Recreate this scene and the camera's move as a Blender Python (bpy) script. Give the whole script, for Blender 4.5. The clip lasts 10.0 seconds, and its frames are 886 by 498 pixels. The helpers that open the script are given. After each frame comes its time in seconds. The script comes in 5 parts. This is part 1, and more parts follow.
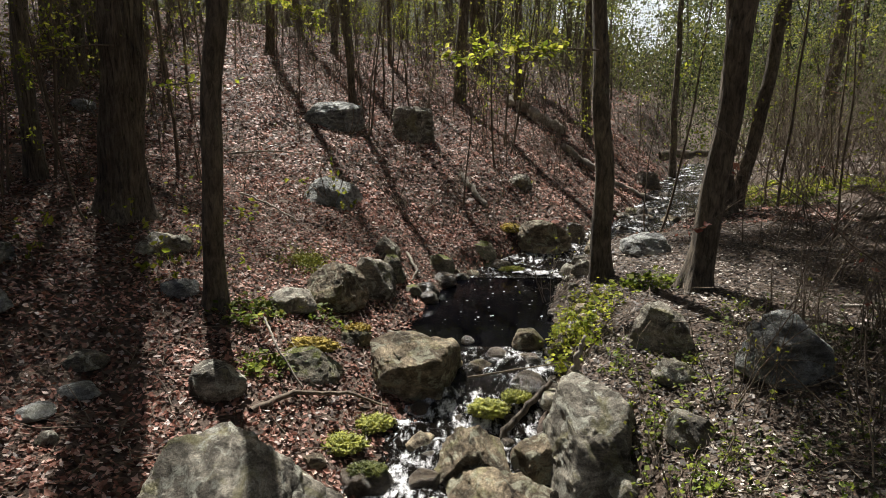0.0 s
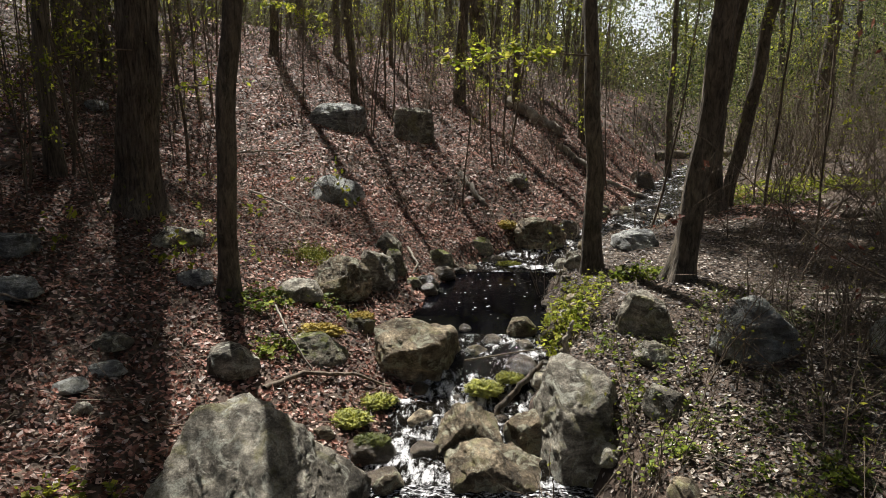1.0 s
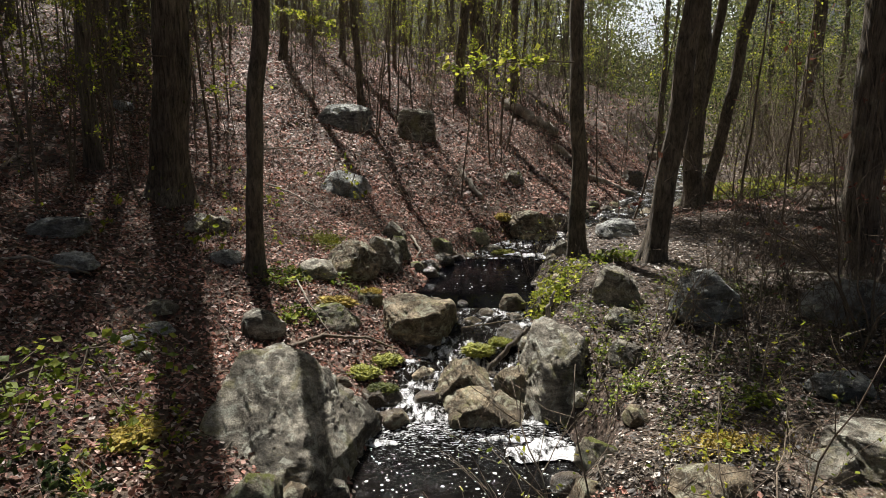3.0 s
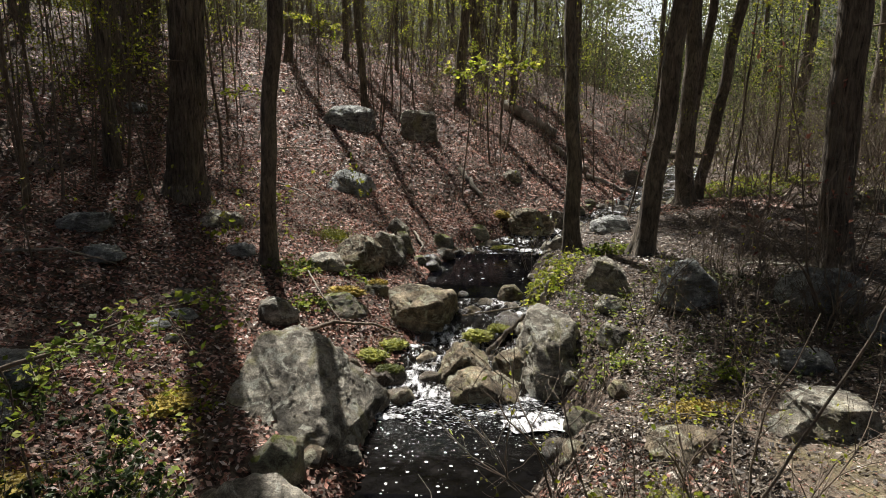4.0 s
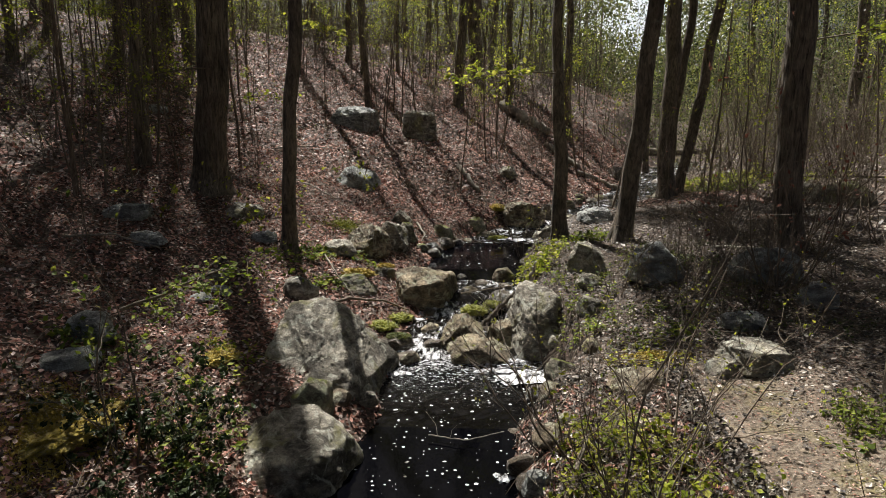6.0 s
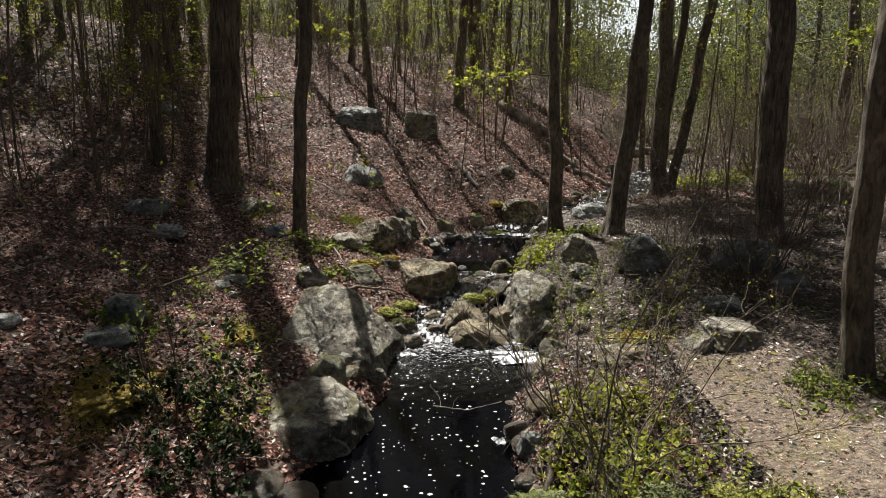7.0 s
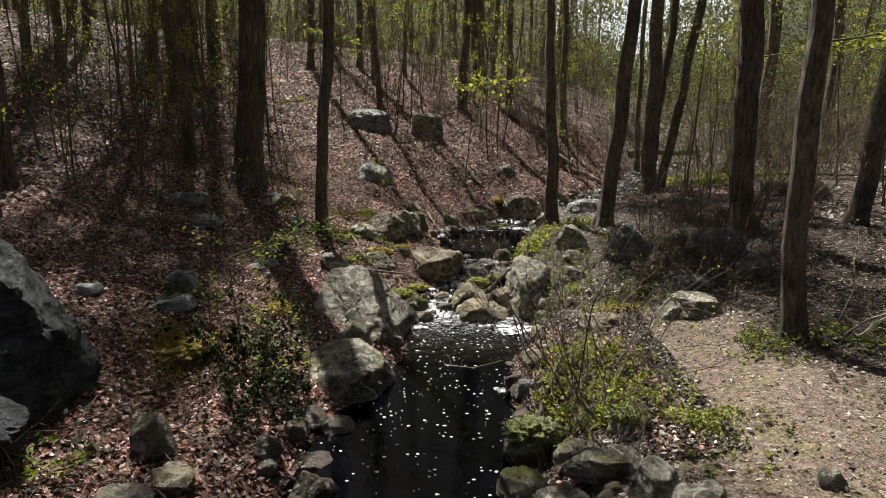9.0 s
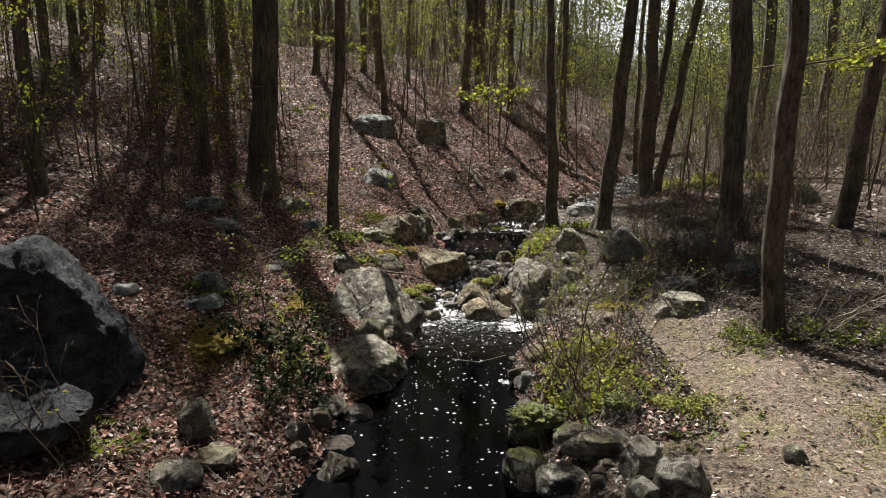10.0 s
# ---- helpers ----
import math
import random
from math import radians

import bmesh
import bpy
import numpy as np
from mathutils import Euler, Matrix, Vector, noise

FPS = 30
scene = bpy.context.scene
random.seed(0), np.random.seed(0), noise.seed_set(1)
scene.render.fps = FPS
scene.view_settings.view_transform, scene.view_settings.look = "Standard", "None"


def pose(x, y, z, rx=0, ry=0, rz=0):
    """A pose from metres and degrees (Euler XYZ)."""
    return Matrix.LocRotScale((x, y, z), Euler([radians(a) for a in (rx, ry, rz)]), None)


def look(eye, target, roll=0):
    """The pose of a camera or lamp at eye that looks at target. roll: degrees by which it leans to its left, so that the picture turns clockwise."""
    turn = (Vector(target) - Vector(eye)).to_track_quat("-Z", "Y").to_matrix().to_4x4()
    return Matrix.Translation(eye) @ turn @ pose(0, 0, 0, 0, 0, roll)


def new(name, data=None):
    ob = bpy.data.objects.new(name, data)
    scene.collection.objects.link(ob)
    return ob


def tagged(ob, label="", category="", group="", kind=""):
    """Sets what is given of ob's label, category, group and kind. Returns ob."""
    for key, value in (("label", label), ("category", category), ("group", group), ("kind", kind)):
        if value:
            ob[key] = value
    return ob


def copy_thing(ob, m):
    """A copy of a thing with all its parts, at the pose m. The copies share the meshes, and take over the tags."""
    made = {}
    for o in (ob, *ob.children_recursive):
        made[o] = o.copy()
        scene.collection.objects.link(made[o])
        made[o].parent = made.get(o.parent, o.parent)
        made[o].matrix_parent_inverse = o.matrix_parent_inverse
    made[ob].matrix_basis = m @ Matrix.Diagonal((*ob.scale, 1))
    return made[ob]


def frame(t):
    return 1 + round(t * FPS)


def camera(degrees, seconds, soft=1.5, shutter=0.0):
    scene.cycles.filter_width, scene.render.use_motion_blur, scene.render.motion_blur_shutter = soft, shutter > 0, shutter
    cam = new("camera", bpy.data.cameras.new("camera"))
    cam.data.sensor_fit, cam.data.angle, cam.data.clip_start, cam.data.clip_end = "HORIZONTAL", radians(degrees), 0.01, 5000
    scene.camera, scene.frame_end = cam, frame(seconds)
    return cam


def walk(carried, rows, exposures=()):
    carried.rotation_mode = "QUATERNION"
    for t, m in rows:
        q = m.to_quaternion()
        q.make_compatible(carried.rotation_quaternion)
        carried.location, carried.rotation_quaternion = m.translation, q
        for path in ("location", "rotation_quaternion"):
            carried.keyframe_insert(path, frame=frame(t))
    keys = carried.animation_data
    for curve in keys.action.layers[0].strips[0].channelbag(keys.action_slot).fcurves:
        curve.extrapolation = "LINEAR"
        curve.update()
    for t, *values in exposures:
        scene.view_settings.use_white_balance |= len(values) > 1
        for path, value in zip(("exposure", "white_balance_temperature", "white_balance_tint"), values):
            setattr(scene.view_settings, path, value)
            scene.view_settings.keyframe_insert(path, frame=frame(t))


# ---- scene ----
cam = camera(72.0, 10.0, 0.4)
PATH = [
    (0, (-0.061, -0.020, 2.448), (-0.139, 1.944, 2.078), -0.20),
    (0.5, (-0.058, -0.219, 2.448), (-0.134, 1.746, 2.081), -0.10),
    (1, (-0.036, -0.418, 2.442), (-0.114, 1.546, 2.074), -0.10),
    (1.5, (-0.007, -0.633, 2.437), (-0.091, 1.331, 2.068), -0.20),
    (2, (-0.001, -0.840, 2.413), (-0.083, 1.125, 2.049), 0.00),
    (2.5, (0.003, -1.067, 2.401), (-0.077, 0.898, 2.037), 0.10),
    (4, (0.007, -1.768, 2.396), (-0.075, 0.197, 2.034), 0.10),
    (4.5, (0.022, -2.004, 2.413), (-0.064, -0.040, 2.047), 0.00),
    (5, (0.018, -2.251, 2.419), (-0.063, -0.287, 2.052), 0.00),
    (5.5, (0.018, -2.495, 2.416), (-0.060, -0.530, 2.049), 0.00),
    (7, (0.008, -3.253, 2.401), (-0.068, -1.289, 2.033), 0.00),
    (7.5, (-0.005, -3.508, 2.395), (-0.082, -1.543, 2.028), 0.10),
    (8, (-0.016, -3.756, 2.399), (-0.094, -1.791, 2.032), 0.10),
    (8.5, (-0.038, -4.012, 2.396), (-0.114, -2.047, 2.033), 0.10),
    (9, (-0.051, -4.278, 2.405), (-0.130, -2.313, 2.040), 0.20),
    (9.5, (-0.083, -4.535, 2.449), (-0.162, -2.571, 2.082), 0.20),
    (10, (-0.123, -4.783, 2.537), (-0.202, -2.818, 2.171), 0.20),
]
walk(cam, [(t, look(eye, target, roll)) for t, eye, target, roll in PATH], [(0.0, 1.1, 6300.0, 10.0), (10.0, 1.1, 6300.0, 10.0)])

# ---- light ----
SUN_AZ, SUN_EL = -22.0, 56.0        # degrees from +y (minus: towards -x), and above the horizon
world = bpy.data.worlds.new("sky")
scene.world = world
world.use_nodes = True
wn = world.node_tree.nodes
sky = wn.new("ShaderNodeTexSky")
sky.sky_type, sky.sun_disc = "NISHITA", False
sky.dust_density = 7.0
sky.sun_elevation, sky.sun_rotation = radians(SUN_EL), radians(SUN_AZ)
world.node_tree.links.new(sky.outputs[0], wn["Background"].inputs[0])
wn["Background"].inputs[1].default_value = 0.024
sun_way = Vector((math.sin(radians(SUN_AZ)) * math.cos(radians(SUN_EL)), math.cos(radians(SUN_AZ)) * math.cos(radians(SUN_EL)), math.sin(radians(SUN_EL))))
sun = new("sun", bpy.data.lights.new("sun", "SUN"))
sun.data.energy, sun.data.angle, sun.data.color = 5.0, radians(0.53), (1.0, 0.95, 0.87)
sun.matrix_world = look(sun_way * 60, (0, 0, 0))

# ---- materials ----
def material(name):
    m = bpy.data.materials.new(name)
    m.use_nodes = True
    return m, m.node_tree.nodes, m.node_tree.links, m.node_tree.nodes["Principled BSDF"]


def node(ns, kind, **values):
    n = ns.new(kind)
    for key, v in values.items():
        n.inputs[key.replace("_", " ")].default_value = v
    return n


def ramp(ns, ls, source, stops):
    r = ns.new("ShaderNodeValToRGB")
    el = r.color_ramp.elements
    while len(el) < len(stops):
        el.new(0.5)
    for e, (p, c) in zip(el, stops):
        e.position, e.color = p, (*c, 1)
    ls.new(source, r.inputs[0])
    return r.outputs[0]


def mixed(ns, ls, fac, a, b, how="MIX"):
    m = ns.new("ShaderNodeMix")
    m.data_type, m.blend_type = "RGBA", how
    for sock, v in ((m.inputs[0], fac), (m.inputs[6], a), (m.inputs[7], b)):
        if isinstance(v, (int, float)):
            sock.default_value = v
        elif isinstance(v, tuple):
            sock.default_value = (*v, 1)
        else:
            ls.new(v, sock)
    return m.outputs[2]


def noise_of(ns, ls, where, scale, detail=6, rough=0.6, warp=0.0):
    n = node(ns, "ShaderNodeTexNoise", Scale=scale, Detail=detail, Roughness=rough, Distortion=warp)
    ls.new(where, n.inputs["Vector"])
    return n.outputs["Fac"]


def bump_of(ns, ls, height, strength, distance, before=None):
    b = node(ns, "ShaderNodeBump", Strength=strength, Distance=distance)
    ls.new(height, b.inputs["Height"])
    if before:
        ls.new(before, b.inputs["Normal"])
    return b.outputs[0]


def stone(name, dark, mid, pale, lichen, rough=0.85, moss=0.0, crust=0.7):
    m, ns, ls, p = material(name)
    co = ns.new("ShaderNodeTexCoord").outputs["Object"]
    oi = ns.new("ShaderNodeObjectInfo")
    va = ns.new("ShaderNodeVectorMath")
    va.operation = "ADD"
    ls.new(co, va.inputs[0])
    sc = ns.new("ShaderNodeVectorMath")
    sc.operation = "SCALE"
    sc.inputs[0].default_value = (37, 19, 23)
    ls.new(oi.outputs["Random"], sc.inputs["Scale"])
    ls.new(sc.outputs[0], va.inputs[1])
    at = va.outputs[0]
    big = noise_of(ns, ls, at, 2.6, 8, 0.65, 0.6)
    col = ramp(ns, ls, big, [(0.36, dark), (0.5, mid), (0.64, pale)])
    fine = noise_of(ns, ls, at, 34, 8, 0.8)
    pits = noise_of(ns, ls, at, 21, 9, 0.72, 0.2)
    # same noise as the bump below, so shade is painted into the pits
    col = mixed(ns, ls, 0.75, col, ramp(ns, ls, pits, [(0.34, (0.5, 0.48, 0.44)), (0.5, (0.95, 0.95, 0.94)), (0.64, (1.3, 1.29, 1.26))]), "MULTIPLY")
    streak = ns.new("ShaderNodeMapping")
    streak.inputs["Rotation"].default_value = (0.35, 0.75, 0.2)
    streak.inputs["Scale"].default_value = (1.0, 1.3, 3.6)
    ls.new(at, streak.inputs[0])
    ridge_tone = noise_of(ns, ls, streak.outputs[0], 4.5, 9, 0.7, 0.3)
    # lit ridges and shaded hollows of the relief put into the colour
    col = mixed(ns, ls, 0.7, col, ramp(ns, ls, ridge_tone, [(0.41, (0.30, 0.28, 0.25)), (0.49, (0.88, 0.87, 0.85)), (0.58, (1.6, 1.59, 1.55))]), "MULTIPLY")
    col = mixed(ns, ls, 0.55, col, ramp(ns, ls, fine, [(0.3, (0.16, 0.15, 0.14)), (0.7, (0.9, 0.88, 0.84))]), "OVERLAY")
    speck = noise_of(ns, ls, at, 95, 5, 0.75)
    col = mixed(ns, ls, 0.62, col, ramp(ns, ls, speck, [(0.36, (0.35, 0.33, 0.3)), (0.5, (1, 1, 1)), (0.66, (1.55, 1.53, 1.48))]), "MULTIPLY")
    patch = ramp(ns, ls, noise_of(ns, ls, at, 6.5, 9, 0.7, 1.2), [(0.52, (0, 0, 0)), (0.6, (1, 1, 1))])
    grown = mixed(ns, ls, 0.8, lichen, ramp(ns, ls, speck, [(0.35, (0.45, 0.45, 0.42)), (0.6, (1.25, 1.25, 1.2))]), "MULTIPLY")
    col = mixed(ns, ls, patch, col, grown)
    grow = ramp(ns, ls, noise_of(ns, ls, va.outputs[0], 3.1, 9, 0.72, 0.8), [(0.54, (0, 0, 0)), (0.64, (crust, crust, crust))])
    col = mixed(ns, ls, grow, col, mixed(ns, ls, 0.6, (0.27, 0.25, 0.12), ramp(ns, ls, pits, [(0.36, (0.35, 0.35, 0.3)), (0.6, (1.3, 1.3, 1.2))]), "MULTIPLY"))
    if moss:
        geo = ns.new("ShaderNodeNewGeometry")
        sep = ns.new("ShaderNodeSeparateXYZ")
        ls.new(geo.outputs["Normal"], sep.inputs[0])
        mu = ns.new("ShaderNodeMath")
        mu.operation = "MULTIPLY"
        ls.new(noise_of(ns, ls, at, 5, 8, 0.7), mu.inputs[0])
        ls.new(sep.outputs[2], mu.inputs[1])
        mm = ramp(ns, ls, mu.outputs[0], [(0.42 - moss * 0.2, (0, 0, 0)), (0.5 - moss * 0.2, (1, 1, 1))])
        col = mixed(ns, ls, mm, col, (0.11, 0.12, 0.02))
    ls.new(col, p.inputs["Base Color"])
    p.inputs["Roughness"].default_value = rough
    p.inputs["Specular IOR Level"].default_value = 0.35 if rough > 0.6 else 0.6
    crack = node(ns, "ShaderNodeTexVoronoi", Scale=4.2)
    crack.feature = "DISTANCE_TO_EDGE"
    ls.new(at, crack.inputs["Vector"])
    n1 = bump_of(ns, ls, pits, 0.8, 0.018, bump_of(ns, ls, ridge_tone, 1.0, 0.085))
    n2 = bump_of(ns, ls, ramp(ns, ls, crack.outputs["Distance"], [(0.0, (0, 0, 0)), (0.05, (1, 1, 1))]), 0.12, 0.02, n1)
    n3 = bump_of(ns, ls, speck, 0.6, 0.008, n2)
    ls.new(bump_of(ns, ls, fine, 1.0, 0.025, n3), p.inputs["Normal"])
    return m


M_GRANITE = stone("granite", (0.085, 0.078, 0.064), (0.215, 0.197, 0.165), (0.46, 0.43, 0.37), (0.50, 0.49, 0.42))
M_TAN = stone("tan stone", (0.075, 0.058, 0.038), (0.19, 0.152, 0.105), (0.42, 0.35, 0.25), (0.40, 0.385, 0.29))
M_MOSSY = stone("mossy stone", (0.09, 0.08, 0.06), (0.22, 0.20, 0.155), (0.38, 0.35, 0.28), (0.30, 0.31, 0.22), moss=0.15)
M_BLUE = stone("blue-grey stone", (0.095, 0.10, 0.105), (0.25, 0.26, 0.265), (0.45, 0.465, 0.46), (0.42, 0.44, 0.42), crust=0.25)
# darkened blue-grey copy: the outcrop's shade is put into its colour
M_SHADESTONE = stone("stone darkened for shade", (0.02, 0.022, 0.026), (0.055, 0.061, 0.069), (0.12, 0.13, 0.142), (0.10, 0.11, 0.115), crust=0.0)
# for wet stones, and to darken pool-edge stones in place of shade
M_WET_SHADE = stone("wet stone", (0.035, 0.028, 0.02), (0.09, 0.07, 0.05), (0.17, 0.14, 0.10), (0.12, 0.10, 0.07), rough=0.3, moss=0.0, crust=0.0)


def leafy(name, stops, rough, glow, patchy=None):
    """Leaves: a colour for each leaf, some light let through."""
    m, ns, ls, p = material(name)
    geo = ns.new("ShaderNodeNewGeometry")
    col = ramp(ns, ls, geo.outputs["Random Per Island"], stops)
    co = ns.new("ShaderNodeTexCoord").outputs["Object"]
    # patchy: broad noise paints backlit and shaded masses into far leaves
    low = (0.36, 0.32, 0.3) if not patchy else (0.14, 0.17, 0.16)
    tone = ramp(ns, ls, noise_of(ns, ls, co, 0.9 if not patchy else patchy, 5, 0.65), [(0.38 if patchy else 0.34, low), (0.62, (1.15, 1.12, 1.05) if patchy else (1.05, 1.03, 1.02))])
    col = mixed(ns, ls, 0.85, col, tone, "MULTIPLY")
    col = mixed(ns, ls, 0.5, col, ramp(ns, ls, noise_of(ns, ls, co, 55, 4, 0.6), [(0.3, (0.45, 0.42, 0.4)), (0.65, (1, 1, 1))]), "MULTIPLY")
    ls.new(col, p.inputs["Base Color"])
    p.inputs["Roughness"].default_value = rough
    p.inputs["Specular IOR Level"].default_value = 0.25
    if glow:
        tr = ns.new("ShaderNodeBsdfTranslucent")
        ls.new(col, tr.inputs[0])
        mx = ns.new("ShaderNodeMixShader")
        mx.inputs[0].default_value = glow
        ls.new(p.outputs[0], mx.inputs[1])
        ls.new(tr.outputs[0], mx.inputs[2])
        ls.new(mx.outputs[0], ns["Material Output"].inputs[0])
    return m


# red-brown leaves, lightened in colour for the sunlit hill
M_LITTER = leafy("dry leaves", [(0.0, (0.035, 0.022, 0.017)), (0.26, (0.13, 0.064, 0.044)), (0.48, (0.40, 0.20, 0.148)), (0.70, (0.63, 0.35, 0.275)), (0.87, (0.82, 0.60, 0.51)), (1.0, (0.90, 0.84, 0.79))], 0.6, 0.3)
# greyer leaves: bank shade in the dark stops, sunlit glints in the pale
M_OLDLITTER_SHADE = leafy("old grey-brown leaves, darkened for shade", [(0.0, (0.022, 0.019, 0.015)), (0.4, (0.060, 0.049, 0.037)), (0.66, (0.125, 0.10, 0.077)), (0.8, (0.26, 0.215, 0.17)), (0.9, (0.50, 0.44, 0.37)), (1.0, (0.82, 0.77, 0.70))], 0.5, 0.12)
M_SPRING = leafy("young leaves", [(0.0, (0.17, 0.24, 0.028)), (0.4, (0.36, 0.43, 0.045)), (0.75, (0.53, 0.57, 0.065)), (1.0, (0.68, 0.67, 0.14))], 0.55, 0.6)
M_HERB = leafy("herb leaves", [(0.0, (0.09, 0.14, 0.02)), (0.4, (0.18, 0.25, 0.03)), (0.75, (0.29, 0.36, 0.045)), (1.0, (0.42, 0.45, 0.08))], 0.6, 0.45)
M_DARKLEAF = leafy("dark evergreen leaves", [(0.0, (0.02, 0.035, 0.012)), (0.5, (0.04, 0.065, 0.02)), (1.0, (0.07, 0.10, 0.03))], 0.5, 0.25)
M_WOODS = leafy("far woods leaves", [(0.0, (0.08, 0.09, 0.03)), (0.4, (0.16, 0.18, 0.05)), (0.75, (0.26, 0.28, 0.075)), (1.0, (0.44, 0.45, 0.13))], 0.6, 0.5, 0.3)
M_WEED = leafy("dark weeds", [(0.0, (0.03, 0.042, 0.015)), (0.5, (0.06, 0.08, 0.024)), (0.85, (0.11, 0.135, 0.035)), (1.0, (0.22, 0.25, 0.05))], 0.6, 0.3)
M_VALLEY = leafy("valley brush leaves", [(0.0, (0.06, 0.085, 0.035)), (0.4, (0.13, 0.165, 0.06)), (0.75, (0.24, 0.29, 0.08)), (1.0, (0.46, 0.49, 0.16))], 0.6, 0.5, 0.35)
M_BUD = leafy("red buds", [(0.0, (0.22, 0.07, 0.05)), (1.0, (0.42, 0.20, 0.14))], 0.6, 0.35)


def bark(name, dark, pale, stretch, scale, depth):
    m, ns, ls, p = material(name)
    co = ns.new("ShaderNodeTexCoord").outputs["Object"]
    mp = ns.new("ShaderNodeMapping")
    mp.inputs["Scale"].default_value = (1, 1, stretch)
    ls.new(co, mp.inputs[0])
    big = noise_of(ns, ls, mp.outputs[0], scale, 8, 0.68, 0.7)
    col = ramp(ns, ls, big, [(0.34, dark), (0.66, pale)])
    blotch = ramp(ns, ls, noise_of(ns, ls, co, 2.1, 6, 0.6), [(0.36, (0.45, 0.42, 0.38)), (0.62, (1.25, 1.25, 1.15))])
    col = mixed(ns, ls, 0.8, col, blotch, "MULTIPLY")
    lich = ramp(ns, ls, noise_of(ns, ls, co, 7, 7, 0.7), [(0.6, (0, 0, 0)), (0.68, (1, 1, 1))])
    half = mixed(ns, ls, 0.35, (0, 0, 0), lich)
    col = mixed(ns, ls, half, col, (0.24, 0.25, 0.18))
    ls.new(col, p.inputs["Base Color"])
    p.inputs["Roughness"].default_value = 0.9
    n1 = bump_of(ns, ls, big, 1.0, depth)
    ls.new(bump_of(ns, ls, noise_of(ns, ls, mp.outputs[0], scale * 4, 6, 0.7), 0.6, depth * 0.3, n1), p.inputs["Normal"])
    return m


M_OAK = bark("furrowed oak bark", (0.018, 0.014, 0.011), (0.26, 0.215, 0.17), 0.13, 30, 0.05)
M_BARK = bark("grey-brown bark", (0.03, 0.024, 0.018), (0.21, 0.172, 0.132), 0.28, 26, 0.025)
M_TWIG = bark("twig bark", (0.07, 0.052, 0.038), (0.21, 0.165, 0.125), 0.4, 30, 0.004)
M_DEAD = bark("weathered dead wood", (0.17, 0.15, 0.125), (0.42, 0.38, 0.33), 0.25, 24, 0.01)


def soil():
    m, ns, ls, p = material("forest soil")
    co = ns.new("ShaderNodeTexCoord").outputs["Object"]
    a = noise_of(ns, ls, co, 14, 9, 0.72, 0.4)
    col = ramp(ns, ls, a, [(0.3, (0.022, 0.015, 0.011)), (0.5, (0.060, 0.040, 0.029)), (0.7, (0.15, 0.105, 0.078))])
    cell = node(ns, "ShaderNodeTexVoronoi", Scale=17.0, Randomness=1.0)
    ls.new(co, cell.inputs["Vector"])
    col = mixed(ns, ls, 0.5, col, ramp(ns, ls, cell.outputs["Color"], [(0.15, (0.035, 0.024, 0.016)), (0.5, (0.10, 0.066, 0.046)), (0.9, (0.26, 0.19, 0.14))]))
    # trodden path: bare pale earth along the right bank
    sep = ns.new("ShaderNodeSeparateXYZ")
    ls.new(co, sep.inputs[0])
    mp = ns.new("ShaderNodeMapping")
    mp.vector_type = "TEXTURE"
    mp.inputs["Location"].default_value = (2.05, -0.75, 0)
    mp.inputs["Rotation"].default_value = (0, 0, radians(-6))
    mp.inputs["Scale"].default_value = (1.15, 3.1, 40)
    ls.new(co, mp.inputs[0])
    ln = ns.new("ShaderNodeVectorMath")
    ln.operation = "LENGTH"
    ls.new(mp.outputs[0], ln.inputs[0])
    ad = ns.new("ShaderNodeMath")
    ad.operation = "MULTIPLY_ADD"
    ls.new(noise_of(ns, ls, co, 3.2, 8, 0.7), ad.inputs[0])
    ad.inputs[1].default_value = 0.9
    ls.new(ln.outputs["Value"], ad.inputs[2])
    half = ns.new("ShaderNodeMath")
    half.operation = "MULTIPLY"
    half.inputs[1].default_value = 0.66
    ls.new(ad.outputs[0], half.inputs[0])
    path = ramp(ns, ls, half.outputs[0], [(0.72, (1, 1, 1)), (1.0, (0, 0, 0))])
    earth = ramp(ns, ls, noise_of(ns, ls, co, 22, 9, 0.75), [(0.34, (0.06, 0.041, 0.028)), (0.52, (0.19, 0.145, 0.103)), (0.68, (0.40, 0.33, 0.245))])
    mossy = ramp(ns, ls, noise_of(ns, ls, co, 2.3, 6, 0.65), [(0.52, (0, 0, 0)), (0.68, (0.75, 0.75, 0.75))])
    earth = mixed(ns, ls, mossy, earth, (0.19, 0.175, 0.05))
    grit = node(ns, "ShaderNodeTexVoronoi", Scale=60.0)
    ls.new(co, grit.inputs["Vector"])
    earth = mixed(ns, ls, 0.45, earth, ramp(ns, ls, grit.outputs["Color"], [(0.1, (0.45, 0.42, 0.4)), (0.6, (1, 1, 1)), (0.95, (1.6, 1.5, 1.4))]), "MULTIPLY")
    col = mixed(ns, ls, path, col, earth)
    ls.new(col, p.inputs["Base Color"])
    p.inputs["Roughness"].default_value = 0.95
    n1 = bump_of(ns, ls, a, 0.8, 0.05)
    ls.new(bump_of(ns, ls, noise_of(ns, ls, co, 70, 6, 0.7), 0.7, 0.01, n1), p.inputs["Normal"])
    return m


M_SOIL = soil()


def mossy(name, a, b, c):
    m, ns, ls, p = material(name)
    co = ns.new("ShaderNodeTexCoord").outputs["Object"]
    n = noise_of(ns, ls, co, 16, 8, 0.7)
    ls.new(ramp(ns, ls, n, [(0.3, a), (0.5, b), (0.7, c)]), p.inputs["Base Color"])
    p.inputs["Roughness"].default_value = 0.95
    p.inputs["Sheen Weight"].default_value = 0.3
    n1 = bump_of(ns, ls, n, 0.6, 0.01)
